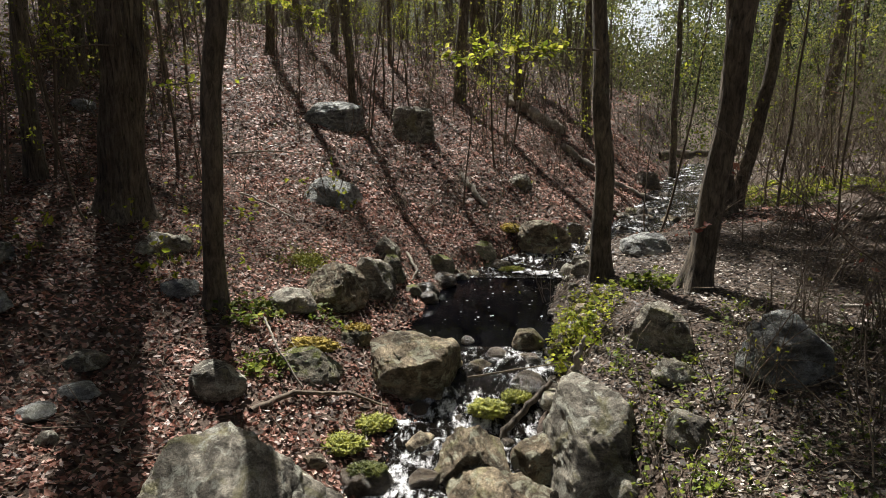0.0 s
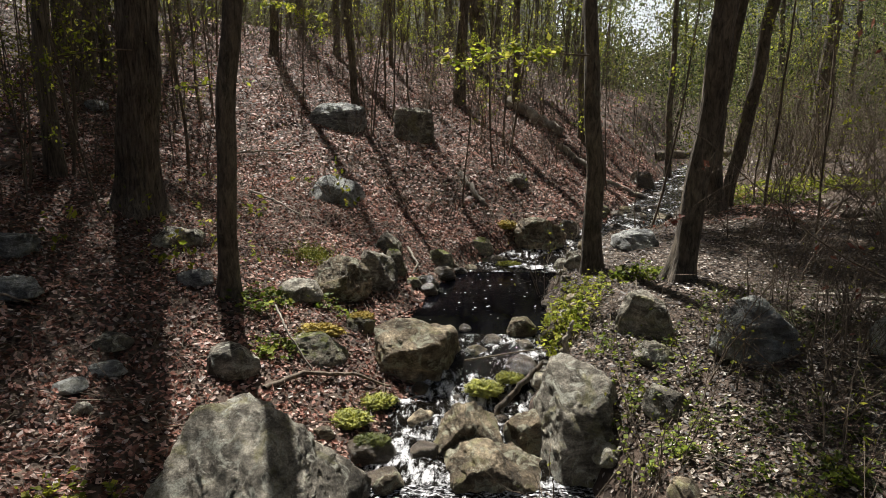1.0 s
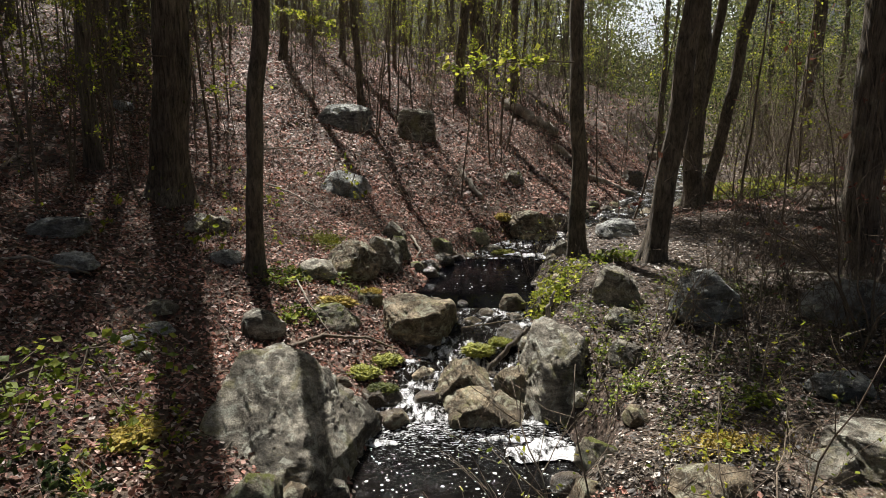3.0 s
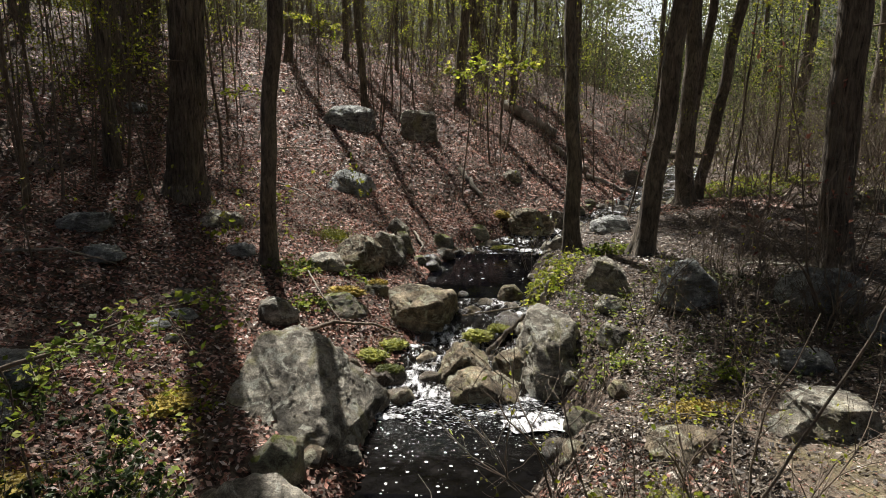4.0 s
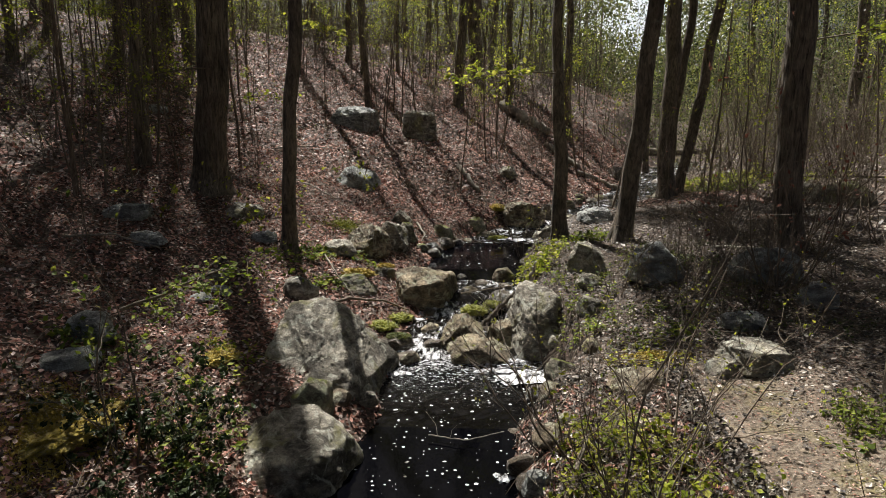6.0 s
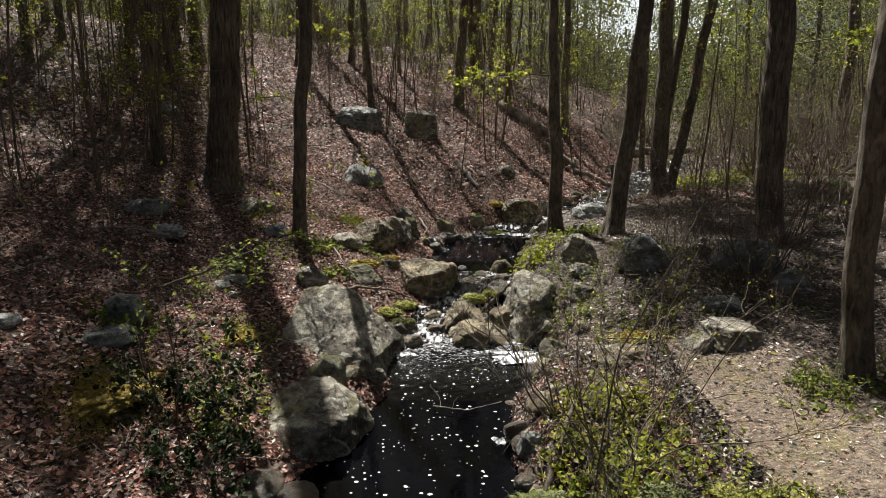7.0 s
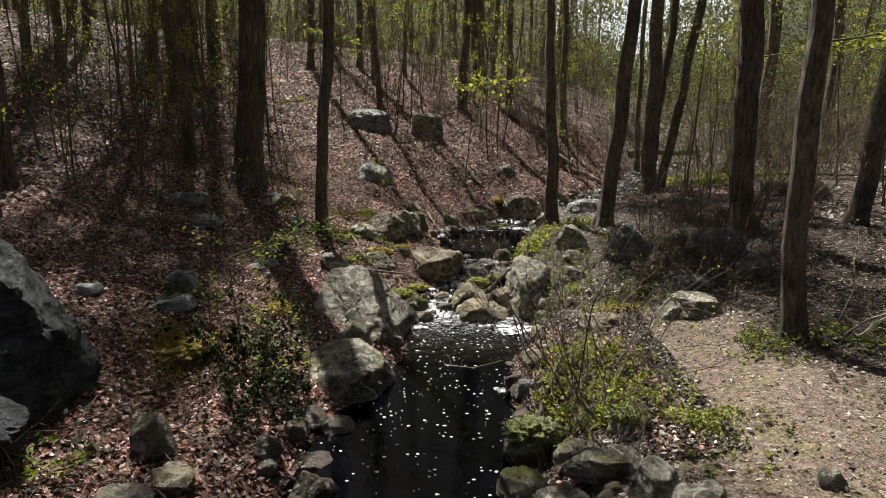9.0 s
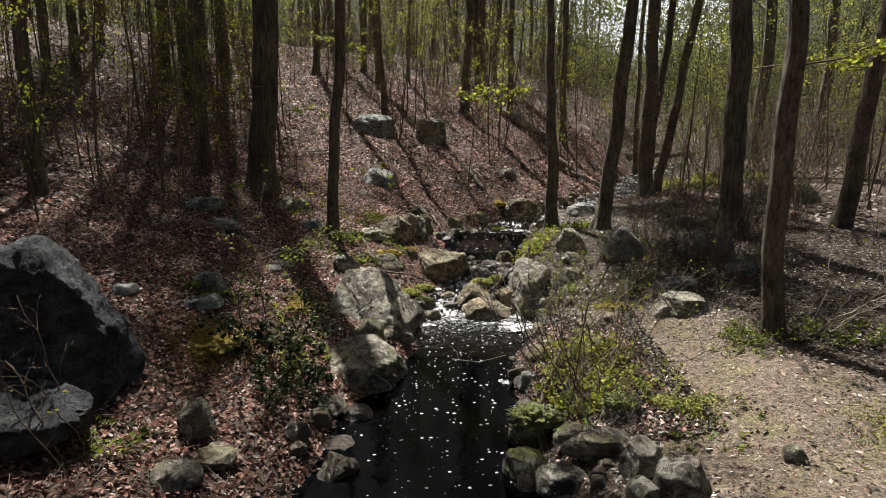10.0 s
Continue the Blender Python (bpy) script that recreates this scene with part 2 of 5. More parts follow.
    ls.new(bump_of(ns, ls, noise_of(ns, ls, co, 150, 5, 0.7), 1.0, 0.008, n1), p.inputs["Normal"])
    return m


M_MOSS = mossy("green moss", (0.08, 0.09, 0.012), (0.25, 0.26, 0.02), (0.48, 0.46, 0.045))
# darker copy of the green moss, with the overhang's shade in its colour
M_SHADEMOSS = mossy("green moss darkened for shade", (0.04, 0.05, 0.01), (0.12, 0.14, 0.02), (0.28, 0.29, 0.04))
M_GOLD = mossy("golden moss", (0.14, 0.10, 0.01), (0.36, 0.26, 0.02), (0.58, 0.43, 0.04))


def water(name, foam, ripple, scale):
    m, ns, ls, p = material(name)
    co = ns.new("ShaderNodeTexCoord").outputs["Object"]
    col = (0.0012, 0.0012, 0.0018)
    wave = noise_of(ns, ls, co, scale, 5, 0.6, 0.8)
    fine = noise_of(ns, ls, co, scale * 4, 4, 0.6, 0.5)
    if foam > 0:
        mp = ns.new("ShaderNodeMapping")
        mp.inputs["Scale"].default_value = (1.7, 0.9, 1.0)
        ls.new(co, mp.inputs[0])
        f1 = noise_of(ns, ls, mp.outputs[0], 7, 10, 0.8, 0.15)
        broad = noise_of(ns, ls, co, 2.6, 3, 0.5)
        sum_ = ns.new("ShaderNodeMath")
        sum_.operation = "MULTIPLY_ADD"
        ls.new(broad, sum_.inputs[0])
        sum_.inputs[1].default_value = 0.45
        ls.new(f1, sum_.inputs[2])
        # the white mask is foam and also paints the water's bright glints
        mask = ramp(ns, ls, sum_.outputs[0], [(0.83 - foam * 0.2, (0, 0, 0)), (0.97 - foam * 0.2, (1, 1, 1))])
        ls.new(mixed(ns, ls, mask, (0.004, 0.003, 0.002), (0.86, 0.86, 0.87)), p.inputs["Base Color"])
        ls.new(ramp(ns, ls, mask, [(0, (0.06,) * 3), (1, (0.45,) * 3)]), p.inputs["Roughness"])
    else:
        p.inputs["Base Color"].default_value = (*col, 1)
        p.inputs["Roughness"].default_value = 0.04
    p.inputs["IOR"].default_value = 1.33
    p.inputs["Specular IOR Level"].default_value = (0.4 if foam > 0.2 else 0.25) if foam else 0.09
    n1 = bump_of(ns, ls, wave, ripple, 0.05)
    ls.new(bump_of(ns, ls, fine, ripple * 0.6, 0.015, n1), p.inputs["Normal"])
    return m


def riffle():
    """Broken water: white and rippled under the cascade, running out into the still pool."""
    m, ns, ls, p = material("riffle water")
    co = ns.new("ShaderNodeTexCoord").outputs["Object"]
    sep = ns.new("ShaderNodeSeparateXYZ")
    ls.new(co, sep.inputs[0])
    away = ns.new("ShaderNodeMapRange")
    away.inputs["From Min"].default_value, away.inputs["From Max"].default_value = 2.3, 3.4
    ls.new(sep.outputs[1], away.inputs["Value"])
    k = away.outputs[0]
    mp = ns.new("ShaderNodeMapping")
    mp.inputs["Scale"].default_value = (0.75, 1.9, 1.0)
    ls.new(co, mp.inputs[0])
    cell = node(ns, "ShaderNodeTexNoise", Scale=28.0, Detail=9.0, Roughness=0.78, Distortion=0.6)
    ls.new(mp.outputs[0], cell.inputs["Vector"])
    add = ns.new("ShaderNodeMath")
    add.operation = "MULTIPLY_ADD"
    ls.new(k, add.inputs[0])
    add.inputs[1].default_value = 0.2
    ls.new(cell.outputs["Fac"], add.inputs[2])
    # white streaks are foam plus sun sparkle set in the colour
    mask = ramp(ns, ls, add.outputs[0], [(0.70, (0, 0, 0)), (0.80, (1, 1, 1))])
    ls.new(mixed(ns, ls, mask, (0.0016, 0.0013, 0.0012), (0.82, 0.82, 0.84)), p.inputs["Base Color"])
    ls.new(ramp(ns, ls, mask, [(0, (0.05,) * 3), (1, (0.5,) * 3)]), p.inputs["Roughness"])
    p.inputs["IOR"].default_value = 1.33
    p.inputs["Specular IOR Level"].default_value = 0.2
    st = ns.new("ShaderNodeMath")
    st.operation = "MULTIPLY_ADD"
    ls.new(k, st.inputs[0])
    st.inputs[1].default_value, st.inputs[2].default_value = 0.9, 0.06
    b = bump_of(ns, ls, noise_of(ns, ls, mp.outputs[0], 15, 4, 0.6, 1.0), 1.0, 0.05)
    ls.new(st.outputs[0], [n for n in ns if n.bl_idname == "ShaderNodeBump"][-1].inputs["Strength"])
    ls.new(b, p.inputs["Normal"])
    return m


M_RIFFLE = riffle()
M_POOL = water("still dark water", 0, 0.06, 3.5)
# foam level raised here to paint the brook's white glints
M_STREAM = water("running water", 0.40, 1.0, 11)
M_RAPID = water("white water", 0.5, 1.0, 14)
M_FROTH = water("froth", 0.95, 0.8, 18)
M_FOAM, _n, _l, _p = material("foam")
_p.inputs["Base Color"].default_value = (0.66, 0.65, 0.62, 1)
_p.inputs["Roughness"].default_value = 0.6

# ---- shape of the land ----
def eased(y, ys, vs, r=0.35):
    return sum(w * np.interp(np.asarray(y, float) + o * r, ys, vs) for o, w in ((-1, .25), (0, .5), (1, .25)))

def stream_x(y):
    return eased(y, (-40, -8, -1, 1, 2.2, 3.1, 4.0, 4.6, 5.3, 6.2, 7.5, 9, 9.8, 11.5, 16.6, 26, 60), (-6, -.8, -.42, -.33, -.1, .12, -.08, .02, .25, .1, .25, .8, 1.8, 3.5, 5.8, 10, 24), .4)

def stream_half(y):
    return eased(y, (-8, -1, .5, 1.6, 2.3, 3.1, 3.7, 4.6, 5.6, 6.6, 8, 9.2, 11, 17, 60), (1.3, .95, .8, .65, .68, .85, .75, .55, .6, .72, .8, .55, .6, .8, 1), .3) + .05 * np.sin(2.1 * np.asarray(y, float) + 1) + .03 * np.sin(5.3 * np.asarray(y, float))

def water_z(y):
    return eased(y, (-40, 3.15, 3.6, 4.3, 4.9, 5.5, 6.2, 9.0, 9.8, 11.5, 16.6, 26, 60), (0, 0, .06, .11, .20, .35, .42, .44, .58, .80, 1.0, 1.2, 1.6), .15)

def bank_z(y):
    return eased(y, (-40, .5, 4.0, 7, 9, 12, 17, 26, 60), (-.02, 0, .3, .44, .58, .8, 1.0, 1.25, 2.0), .6)

def bank_left_z(y):
    return eased(y, (-40, 3.8, 5.0, 7, 9, 12, 17, 26, 60), (0, 0, .1, .4, .56, .8, 1.0, 1.25, 2.0), .5)


def height(x, y):
    x, y = np.asarray(x, float), np.asarray(y, float)
    cx, hw, wz, bz = stream_x(y), stream_half(y), water_z(y), bank_z(y)
    s = x - cx
    m = (stream_x(y + .4) - stream_x(y - .4)) / .8
    d = np.abs(s) / np.sqrt(1 + m * m) - hw
    dd = np.maximum(d, 0)
    right = bz + .12 + .5 * (1 - np.exp(-dd / 1.0)) + .012 * np.maximum(dd - 4, 0)
    left = bank_left_z(y) + .08 + .28 * np.minimum(dd, 5) + .12 * np.maximum(dd - 5, 0)
    plane = .238 * -np.minimum(x, 0) - .33 * np.maximum(x, 0) + .281 * np.minimum(y, 30) - 1.62
    plane = np.minimum(plane, 6.2 + .1 * (plane - 6.2))
    up = plane - left
    up = np.log1p(np.exp(np.clip(up / .12, -40, 40))) * .12
    near = np.clip(dd / 2.0, 0, 1)
    left = left + up * near * near * (3 - 2 * near)
    bank = np.where(s > 0, right, left)
    e = np.clip((d + .12) / .42, 0, 1)
    e = e * e * (3 - 2 * e)
    bed = wz - .22 * np.clip(-d / .3, 0, 1) - .03
    n = .045 * np.sin(x * 1.7 + 1.3 * np.sin(y * .9)) * np.sin(y * 1.4 + .8 * np.sin(x * 1.1 + 2)) + .02 * np.sin(x * 4.1 + y * 2.3) * np.sin(y * 3.7 - x * 1.9 + 1)
    far = 1 + np.clip((y - 10) / 10, 0, 2)
    rise = 9 * (1 - np.exp(-np.maximum(y - 38, 0) / 60))
    return bed * (1 - e) + bank * e + n * far * e + rise


# ---- mesh helpers ----
def mesh_of(name, verts, faces, mat, smooth=True):
    """A mesh from arrays: vertices (n, 3) and faces (m, 3) or (m, 4), or a list of such face arrays."""
    if not isinstance(faces, list):
        faces = [faces]
    faces = [np.asarray(f, np.int32) for f in faces if len(f)]
    me = bpy.data.meshes.new(name)
    verts = np.asarray(verts, np.float32)
    me.vertices.add(len(verts))
    me.vertices.foreach_set("co", verts.ravel())
    loops = np.concatenate([f.ravel() for f in faces])
    sizes = np.concatenate([np.full(len(f), f.shape[1], np.int32) for f in faces])
    me.loops.add(len(loops))
    me.loops.foreach_set("vertex_index", loops)
    me.polygons.add(len(sizes))
    starts = np.concatenate([[0], np.cumsum(sizes)[:-1]]).astype(np.int32)
    me.polygons.foreach_set("loop_start", starts)
    me.polygons.foreach_set("use_smooth", np.full(len(sizes), smooth))
    me.update(calc_edges=True)
    me.validate()
    me.materials.append(mat)
    return me


def part(name, me, parent, label=""):
    ob = new(name, me)
    ob.parent = parent
    return tagged(ob, label)


class Bag:
    """Collects pieces of one mesh."""

    def __init__(self):
        self.v, self.q, self.t, self.n = [], [], [], 0

    def add(self, v, quads=None, tris=None):
        if quads is not None and len(quads):
            self.q.append(np.asarray(quads) + self.n)
        if tris is not None and len(tris):
            self.t.append(np.asarray(tris) + self.n)
        self.v.append(v)
        self.n += len(v)

    def mesh(self, name, mat, smooth=True):
        f = ([np.concatenate(self.q)] if self.q else []) + ([np.concatenate(self.t)] if self.t else [])
        return mesh_of(name, np.concatenate(self.v), f, mat, smooth)


def tube(bag, pts, radii, sides=6, relief=None):
    """A tapering tube along points; relief(theta, s) scales the radius."""
    pts, radii = np.asarray(pts, float), np.asarray(radii, float)
    d = np.gradient(pts, axis=0)
    d /= np.linalg.norm(d, axis=1)[:, None] + 1e-9
    ref = np.array([1.0, 0.13, 0.0]) if abs(d[0, 0]) < 0.9 else np.array([0.0, 1.0, 0.1])
    a = np.cross(d, ref)
    a /= np.linalg.norm(a, axis=1)[:, None]
    b = np.cross(d, a)
    th = np.linspace(0, 2 * np.pi, sides, endpoint=False)
    r = np.repeat(radii[:, None], sides, 1)
    if relief is not None:
        s = np.concatenate([[0], np.cumsum(np.linalg.norm(np.diff(pts, axis=0), axis=1))])
        r = r * relief(th[None, :], s[:, None])
    v = pts[:, None] + r[..., None] * (np.cos(th)[None, :, None] * a[:, None] + np.sin(th)[None, :, None] * b[:, None])
    n, k = len(pts), sides
    i = np.arange(n - 1)[:, None] * k
    j = np.arange(k)[None]
    q = np.stack([i + j, i + (j + 1) % k, i + k + (j + 1) % k, i + k + j], -1).reshape(-1, 4)
    cap = np.stack([np.full(k - 2, (n - 1) * k), (n - 1) * k + np.arange(1, k - 1), (n - 1) * k + np.arange(2, k)], -1)
    bag.add(v.reshape(-1, 3), q, cap)


def leaf_arrays(rng, at, size, flat=0.5, curl=0.25, slim=0.55, up=None):
    """Folded leaves, one at each place: vertices and triangles."""
    n = len(at)
    size = np.broadcast_to(np.asarray(size, float), (n,))
    nrm = rng.normal(size=(n, 3)) * (1 - flat)
    nrm += (np.array([0, 0, 1.0]) if up is None else up) * flat * 1.6
    nrm /= np.linalg.norm(nrm, axis=1)[:, None] + 1e-9
    t = rng.normal(size=(n, 3))
    t -= (t * nrm).sum(1)[:, None] * nrm
    t /= np.linalg.norm(t, axis=1)[:, None] + 1e-9
    s = np.cross(nrm, t)
    sl = slim * rng.uniform(0.75, 1.25, n)
    cu = curl * rng.uniform(-0.4, 1.3, n)
    L = size[:, None]

    def spot(u, w, h):
        return at + L * (u * t + (w * sl)[:, None] * s + (h * cu)[:, None] * nrm)
    one = np.ones(n)
    v = np.stack([spot(-0.5, 0 * one, 0.5 * one), spot(-0.02, 0 * one, 0 * one), spot(0.5, 0 * one, 0.7 * one), spot(-0.08, 0.5 * one, 0.8 * one), spot(0.02, -0.5 * one, 0.8 * one)], 1)
    base = np.arange(n)[:, None] * 5
    f = np.concatenate([base + np.array(k) for k in ((0, 1, 3), (1, 2, 3), (0, 4, 1), (1, 4, 2))])
    return v.reshape(-1, 3), f


def blade_arrays(rng, at, size):
    """Plain small leaves, two triangles each."""
    n = len(at)
    t = rng.normal(size=(n, 3))
    t /= np.linalg.norm(t, axis=1)[:, None]
    s = np.cross(t, rng.normal(size=(n, 3)))
    s /= np.linalg.norm(s, axis=1)[:, None] + 1e-9
    L = np.asarray(size)[:, None]
    v = np.stack([at - L * t * 0.5, at + L * s * 0.3, at + L * t * 0.5, at - L * s * 0.3], 1).reshape(-1, 3)
    return v, np.arange(n * 4).reshape(-1, 4)


def ground_z(x, y):
    return float(height(x, y))


# ---- ground ----
def spaced(edges):
    out = [np.array([edges[0][0]])]
    for a, b, step in edges:
        k = max(1, int(round((b - a) / step)))
        out.append(np.linspace(a, b, k + 1)[1:])
    return np.concatenate(out)


def make_ground():
    gx = spaced([(-400, -100, 50), (-100, -40, 10), (-40, -14, 1.5), (-14, -6, 0.25), (-6, 7, 0.085), (7, 16, 0.25), (16, 40, 1.5), (40, 100, 10), (100, 400, 50)])
    gy = spaced([(-400, -100, 50), (-100, -30, 10), (-30, -6, 1.2), (-6, -2, 0.2), (-2, 10, 0.085), (10, 26, 0.2), (26, 60, 1.5), (60, 120, 10), (120, 400, 40)])
    X, Y = np.meshgrid(gx, gy)
    Z = height(X, Y)
    v = np.stack([X, Y, Z], -1).reshape(-1, 3)
    nx, ny = len(gx), len(gy)
    i = (np.arange(ny - 1)[:, None] * nx + np.arange(nx - 1)[None]).ravel()
    me = mesh_of("ground", v, np.stack([i, i + 1, i + nx + 1, i + nx], 1), M_SOIL)
    tagged(new("ground", me), "brown woodland ground with soil and a trodden path", "ground", kind="structure")


make_ground()


# ---- water ----
def water_sheet(name, label, y0, y1, mat, step, rough=0.0, drop=0.0, seed=1):
    gy = np.arange(y0, y1 + step / 2, step)
    k = max(8, int(2.2 / step))
    u = np.linspace(-1.25, 1.25, k)
    Y = np.repeat(gy[:, None], k, 1)
    X = stream_x(Y) + u[None] * (stream_half(Y) + 0.05)
    Z = water_z(Y) - drop
    if rough:
        ph = np.random.default_rng(seed).uniform(0, 6, 8)
        wob = sum(np.sin(X * a + Y * b + p) for a, b, p in zip((9, -13, 21, 5, 31, -27), (7, 17, -11, 23, 19, 37), ph)) / 6
        step_y = 0.5 * np.sin(Y * 9 + 2.2 * np.sin(X * 4 + 1) + ph[6])
        ends = np.clip(np.minimum(Y - y0, y1 - Y) / 0.25, 0, 1)
        Z = Z + rough * ends * (wob + step_y * 0.9)
    v = np.stack([X, Y, Z], -1).reshape(-1, 3)
    n = len(gy)
    i = (np.arange(n - 1)[:, None] * k + np.arange(k - 1)[None]).ravel()
    me = mesh_of(name, v, np.stack([i, i + 1, i + k + 1, i + k], 1), mat)
    return tagged(new(name, me), label, "water", kind="structure")


water_sheet("water_pool_low", "still black pool with foam flecks", -30, 2.02, M_POOL, 0.1)
water_sheet("water_riffle", "glittering riffle at the foot of the cascade", 2.0, 3.5, M_RIFFLE, 0.02, 0.012, 0.002, 3)
water_sheet("water_cascade", "white water tumbling between the stones", 3.45, 5.75, M_RAPID, 0.022, 0.035, 0.0, 2)
water_sheet("water_pool_high", "dark still pool above the cascade", 5.7, 8.5, M_POOL, 0.1, 0.0, 0.004)
water_sheet("water_brook", "shallow glittering brook coming down the valley", 8.45, 26, M_STREAM, 0.06, 0.02, 0.0, 4)

# ---- stones ----
ICO = {}


def icosphere(level):
    if level not in ICO:
        bm = bmesh.new()
        bmesh.ops.create_icosphere(bm, subdivisions=level, radius=1)
        bm.verts.ensure_lookup_table()
        ICO[level] = (np.array([v.co[:] for v in bm.verts]), np.array([[v.index for v in f.verts] for f in bm.faces]))
        bm.free()
    return ICO[level]


def weathered(out, mid, off, level, k):
    """Small steps, joints and grains of a weathered surface, at true size."""
    way = out - mid
    way /= np.linalg.norm(way, axis=1)[:, None] + 1e-6
    pts = out.tolist()
    led = np.array([noise.fractal(Vector((p[0] * 2.6 + p[2] * 2, p[1] * 2.6, p[2] * 6.0 - 3 * p[0])) + off, 0.75, 2.2, 6) for p in pts])
    # ridges running down the dip of the rock's grain
    dip = out @ np.array([[0.45, 0.88, 0.16], [-0.62, 0.18, 0.76], [-0.64, 0.44, -0.63]]) * np.array([1.1, 8.5, 5.5])
    rib = np.array([noise.fractal(Vector(p) + off, 0.9, 2.2, 5) for p in dip.tolist()])
    grain = np.array([noise.fractal(Vector(p) * 18 + off, 0.65, 2.1, 3) for p in pts])
    gap = 1.0
    if level > 4:
        near = [noise.voronoi(Vector((p[0] * 3.4 + 0.35 * a, p[1] * 3.4 + 0.3 * a, p[2] * 4.6 - 1.5 * p[0])) + off)[0] for p, a in zip(pts, led.tolist())]
        gap = np.array([b[1] - b[0] for b in near])
        gap = 1 - np.exp(-gap / 0.06)
    h = 0.016 * led + 0.058 * (0.28 - np.abs(rib)) + (0.004 if level > 5 else 0.005) * grain + 0.006 * (gap - 1)
    return out + way * (k * h)[:, None]


def cut_by(u, r, n, dist, k=0.006):
    n = np.asarray(n, float) / np.linalg.norm(n)
    c = u @ n
    lim = np.where(c > 0.05, dist / np.maximum(c, 0.05), 9.0)
    m = np.clip(0.5 + 0.5 * (lim - r) / k, 0, 1)
    return lim * (1 - m) + r * m - k * m * (1 - m)


def rock(label, x, y, w, d, h, mat, yaw=0.0, seed=0, level=4, cuts=(), facets=6, rough=0.08, z=None, sink=0.22, name="rock", group=""):
    """An angular weathered stone; w, d and h are its width, depth and height above the ground at its foot."""
    u, f = icosphere(level)
    rng = np.random.default_rng(seed * 7 + 3)
    flat = np.linalg.norm(u[:, :2], axis=1)
    r = np.where(u[:, 2] < 0, np.minimum(1.0 / (flat + 1e-6), 1.25), 1.0)
    if not cuts:
        # a broad top and a steep front
        cuts = ((rng.normal() * 0.3, rng.normal() * 0.25, 1, rng.uniform(0.5, 0.72)), (rng.normal() * 0.5, -1, rng.uniform(0.1, 0.7), rng.uniform(0.55, 0.75)), (rng.choice([-1, 1]), -0.3, rng.uniform(0.2, 0.8), rng.uniform(0.52, 0.72)))
    for c in cuts:
        r = cut_by(u, r, c[:3], c[3])
    for _ in range(facets):
        n = rng.normal(size=3)
        n[2] = abs(n[2]) * 0.8
        r = cut_by(u, r, n, rng.uniform(0.58, 0.85))
    # corners knocked off
    for _ in range({3: 3, 4: 7, 5: 14, 6: 24}[level]):
        n = rng.normal(size=3)
        n[2] = abs(n[2]) * 0.9 - 0.1
        n /= np.linalg.norm(n)
        r = cut_by(u, r, n, (u * r[:, None] @ n).max() - rng.uniform(0.008, 0.06))
    off = Vector((seed * 3.7, seed * 1.9, seed * 5.3))
    v = u * r[:, None]
    nn = np.array([noise.fractal(Vector(p) * 1.7 + off, 0.9, 2.1, 5) for p in v.tolist()])
    v = v * (1 + 0.4 * rough * nn)[:, None]
    lo, hi = v.min(0), v.max(0)
    mid, ext = (lo + hi) / 2, (hi - lo) / 2
    v = (v - mid) / ext
    zz = (v[:, 2] + 1) / 2 * h * (1 + sink) - h * sink
    foot = ground_z(x, y - d * 0.45) if z is None else z
    c, s = math.cos(radians(yaw)), math.sin(radians(yaw))
    px, py = v[:, 0] * w / 2, v[:, 1] * d / 2
    out = np.stack([px * c - py * s, px * s + py * c, zz], 1)
    if level > 3:
        out = weathered(out, np.array([0, 0, h * 0.3]), off, level, min(1.0, max(w, d) / 0.6))
    me = mesh_of(name, out, f, mat)
    me.set_sharp_from_angle(angle=radians(26))
    ob = new(name, me)
    ob.location = (x, y, foot)
    return tagged(ob, label, "rock", group)


def hewn(label, at, planes, mat, seed, level=5, chips=16, name="boulder"):
    """A block bounded by planes (normal, metres from its middle), with its edges chipped and its faces weathered."""
    u, f = icosphere(level)
    rng = np.random.default_rng(seed)
    r = np.full(len(u), 3.0)
    for nx, ny, nz, d in planes:
        r = cut_by(u, r, (nx, ny, nz), d)
    for _ in range(chips):
        n = rng.normal(size=3)
        n[2] = abs(n[2])
        n /= np.linalg.norm(n)
        r = cut_by(u, r, n, (u * r[:, None] @ n).max() - rng.uniform(0.006, 0.035))
    off = Vector((seed * 3.7, seed * 1.9, seed * 5.3))
    v = u * r[:, None]
    nn = np.array([noise.fractal(Vector(p) * 2.2 + off, 0.8, 2.1, 5) for p in v.tolist()])
    v = weathered(v * (1 + 0.05 * nn)[:, None], np.zeros(3), off, level, 1.0)
    me = mesh_of(name, v, f, mat)
    me.set_sharp_from_angle(angle=radians(28))
    ob = new(name, me)
    ob.location = at
    return tagged(ob, label, "rock")


G, T, MO, BL, WE = M_GRANITE, M_TAN, M_MOSSY, M_BLUE, M_WET_SHADE
hewn("huge pale grey granite boulder with a ridged sloping face", (-1.41, 2.86, 0.20),
     [(-0.20, -0.55, 0.81, 0.385), (0.80, -0.10, 0.59, 0.475), (-0.88, -0.18, 0.42, 0.50), (0.05, 0.80, 0.60, 0.74), (0.45, -0.80, 0.38, 0.72), (0.97, -0.15, 0.1, 0.58), (-0.35, -0.92, 0.15, 0.62), (-0.45, 0.45, 0.77, 0.66), (0.5, 0.55, 0.66, 0.60), (0, 0, -1, 0.35), (-0.9, 0.4, 0.0, 0.62)], G, 1, 6, 26)
hewn("rounded grey boulder with a tan mossy flank at the pool's edge", (-1.22, 1.26, 0.05),
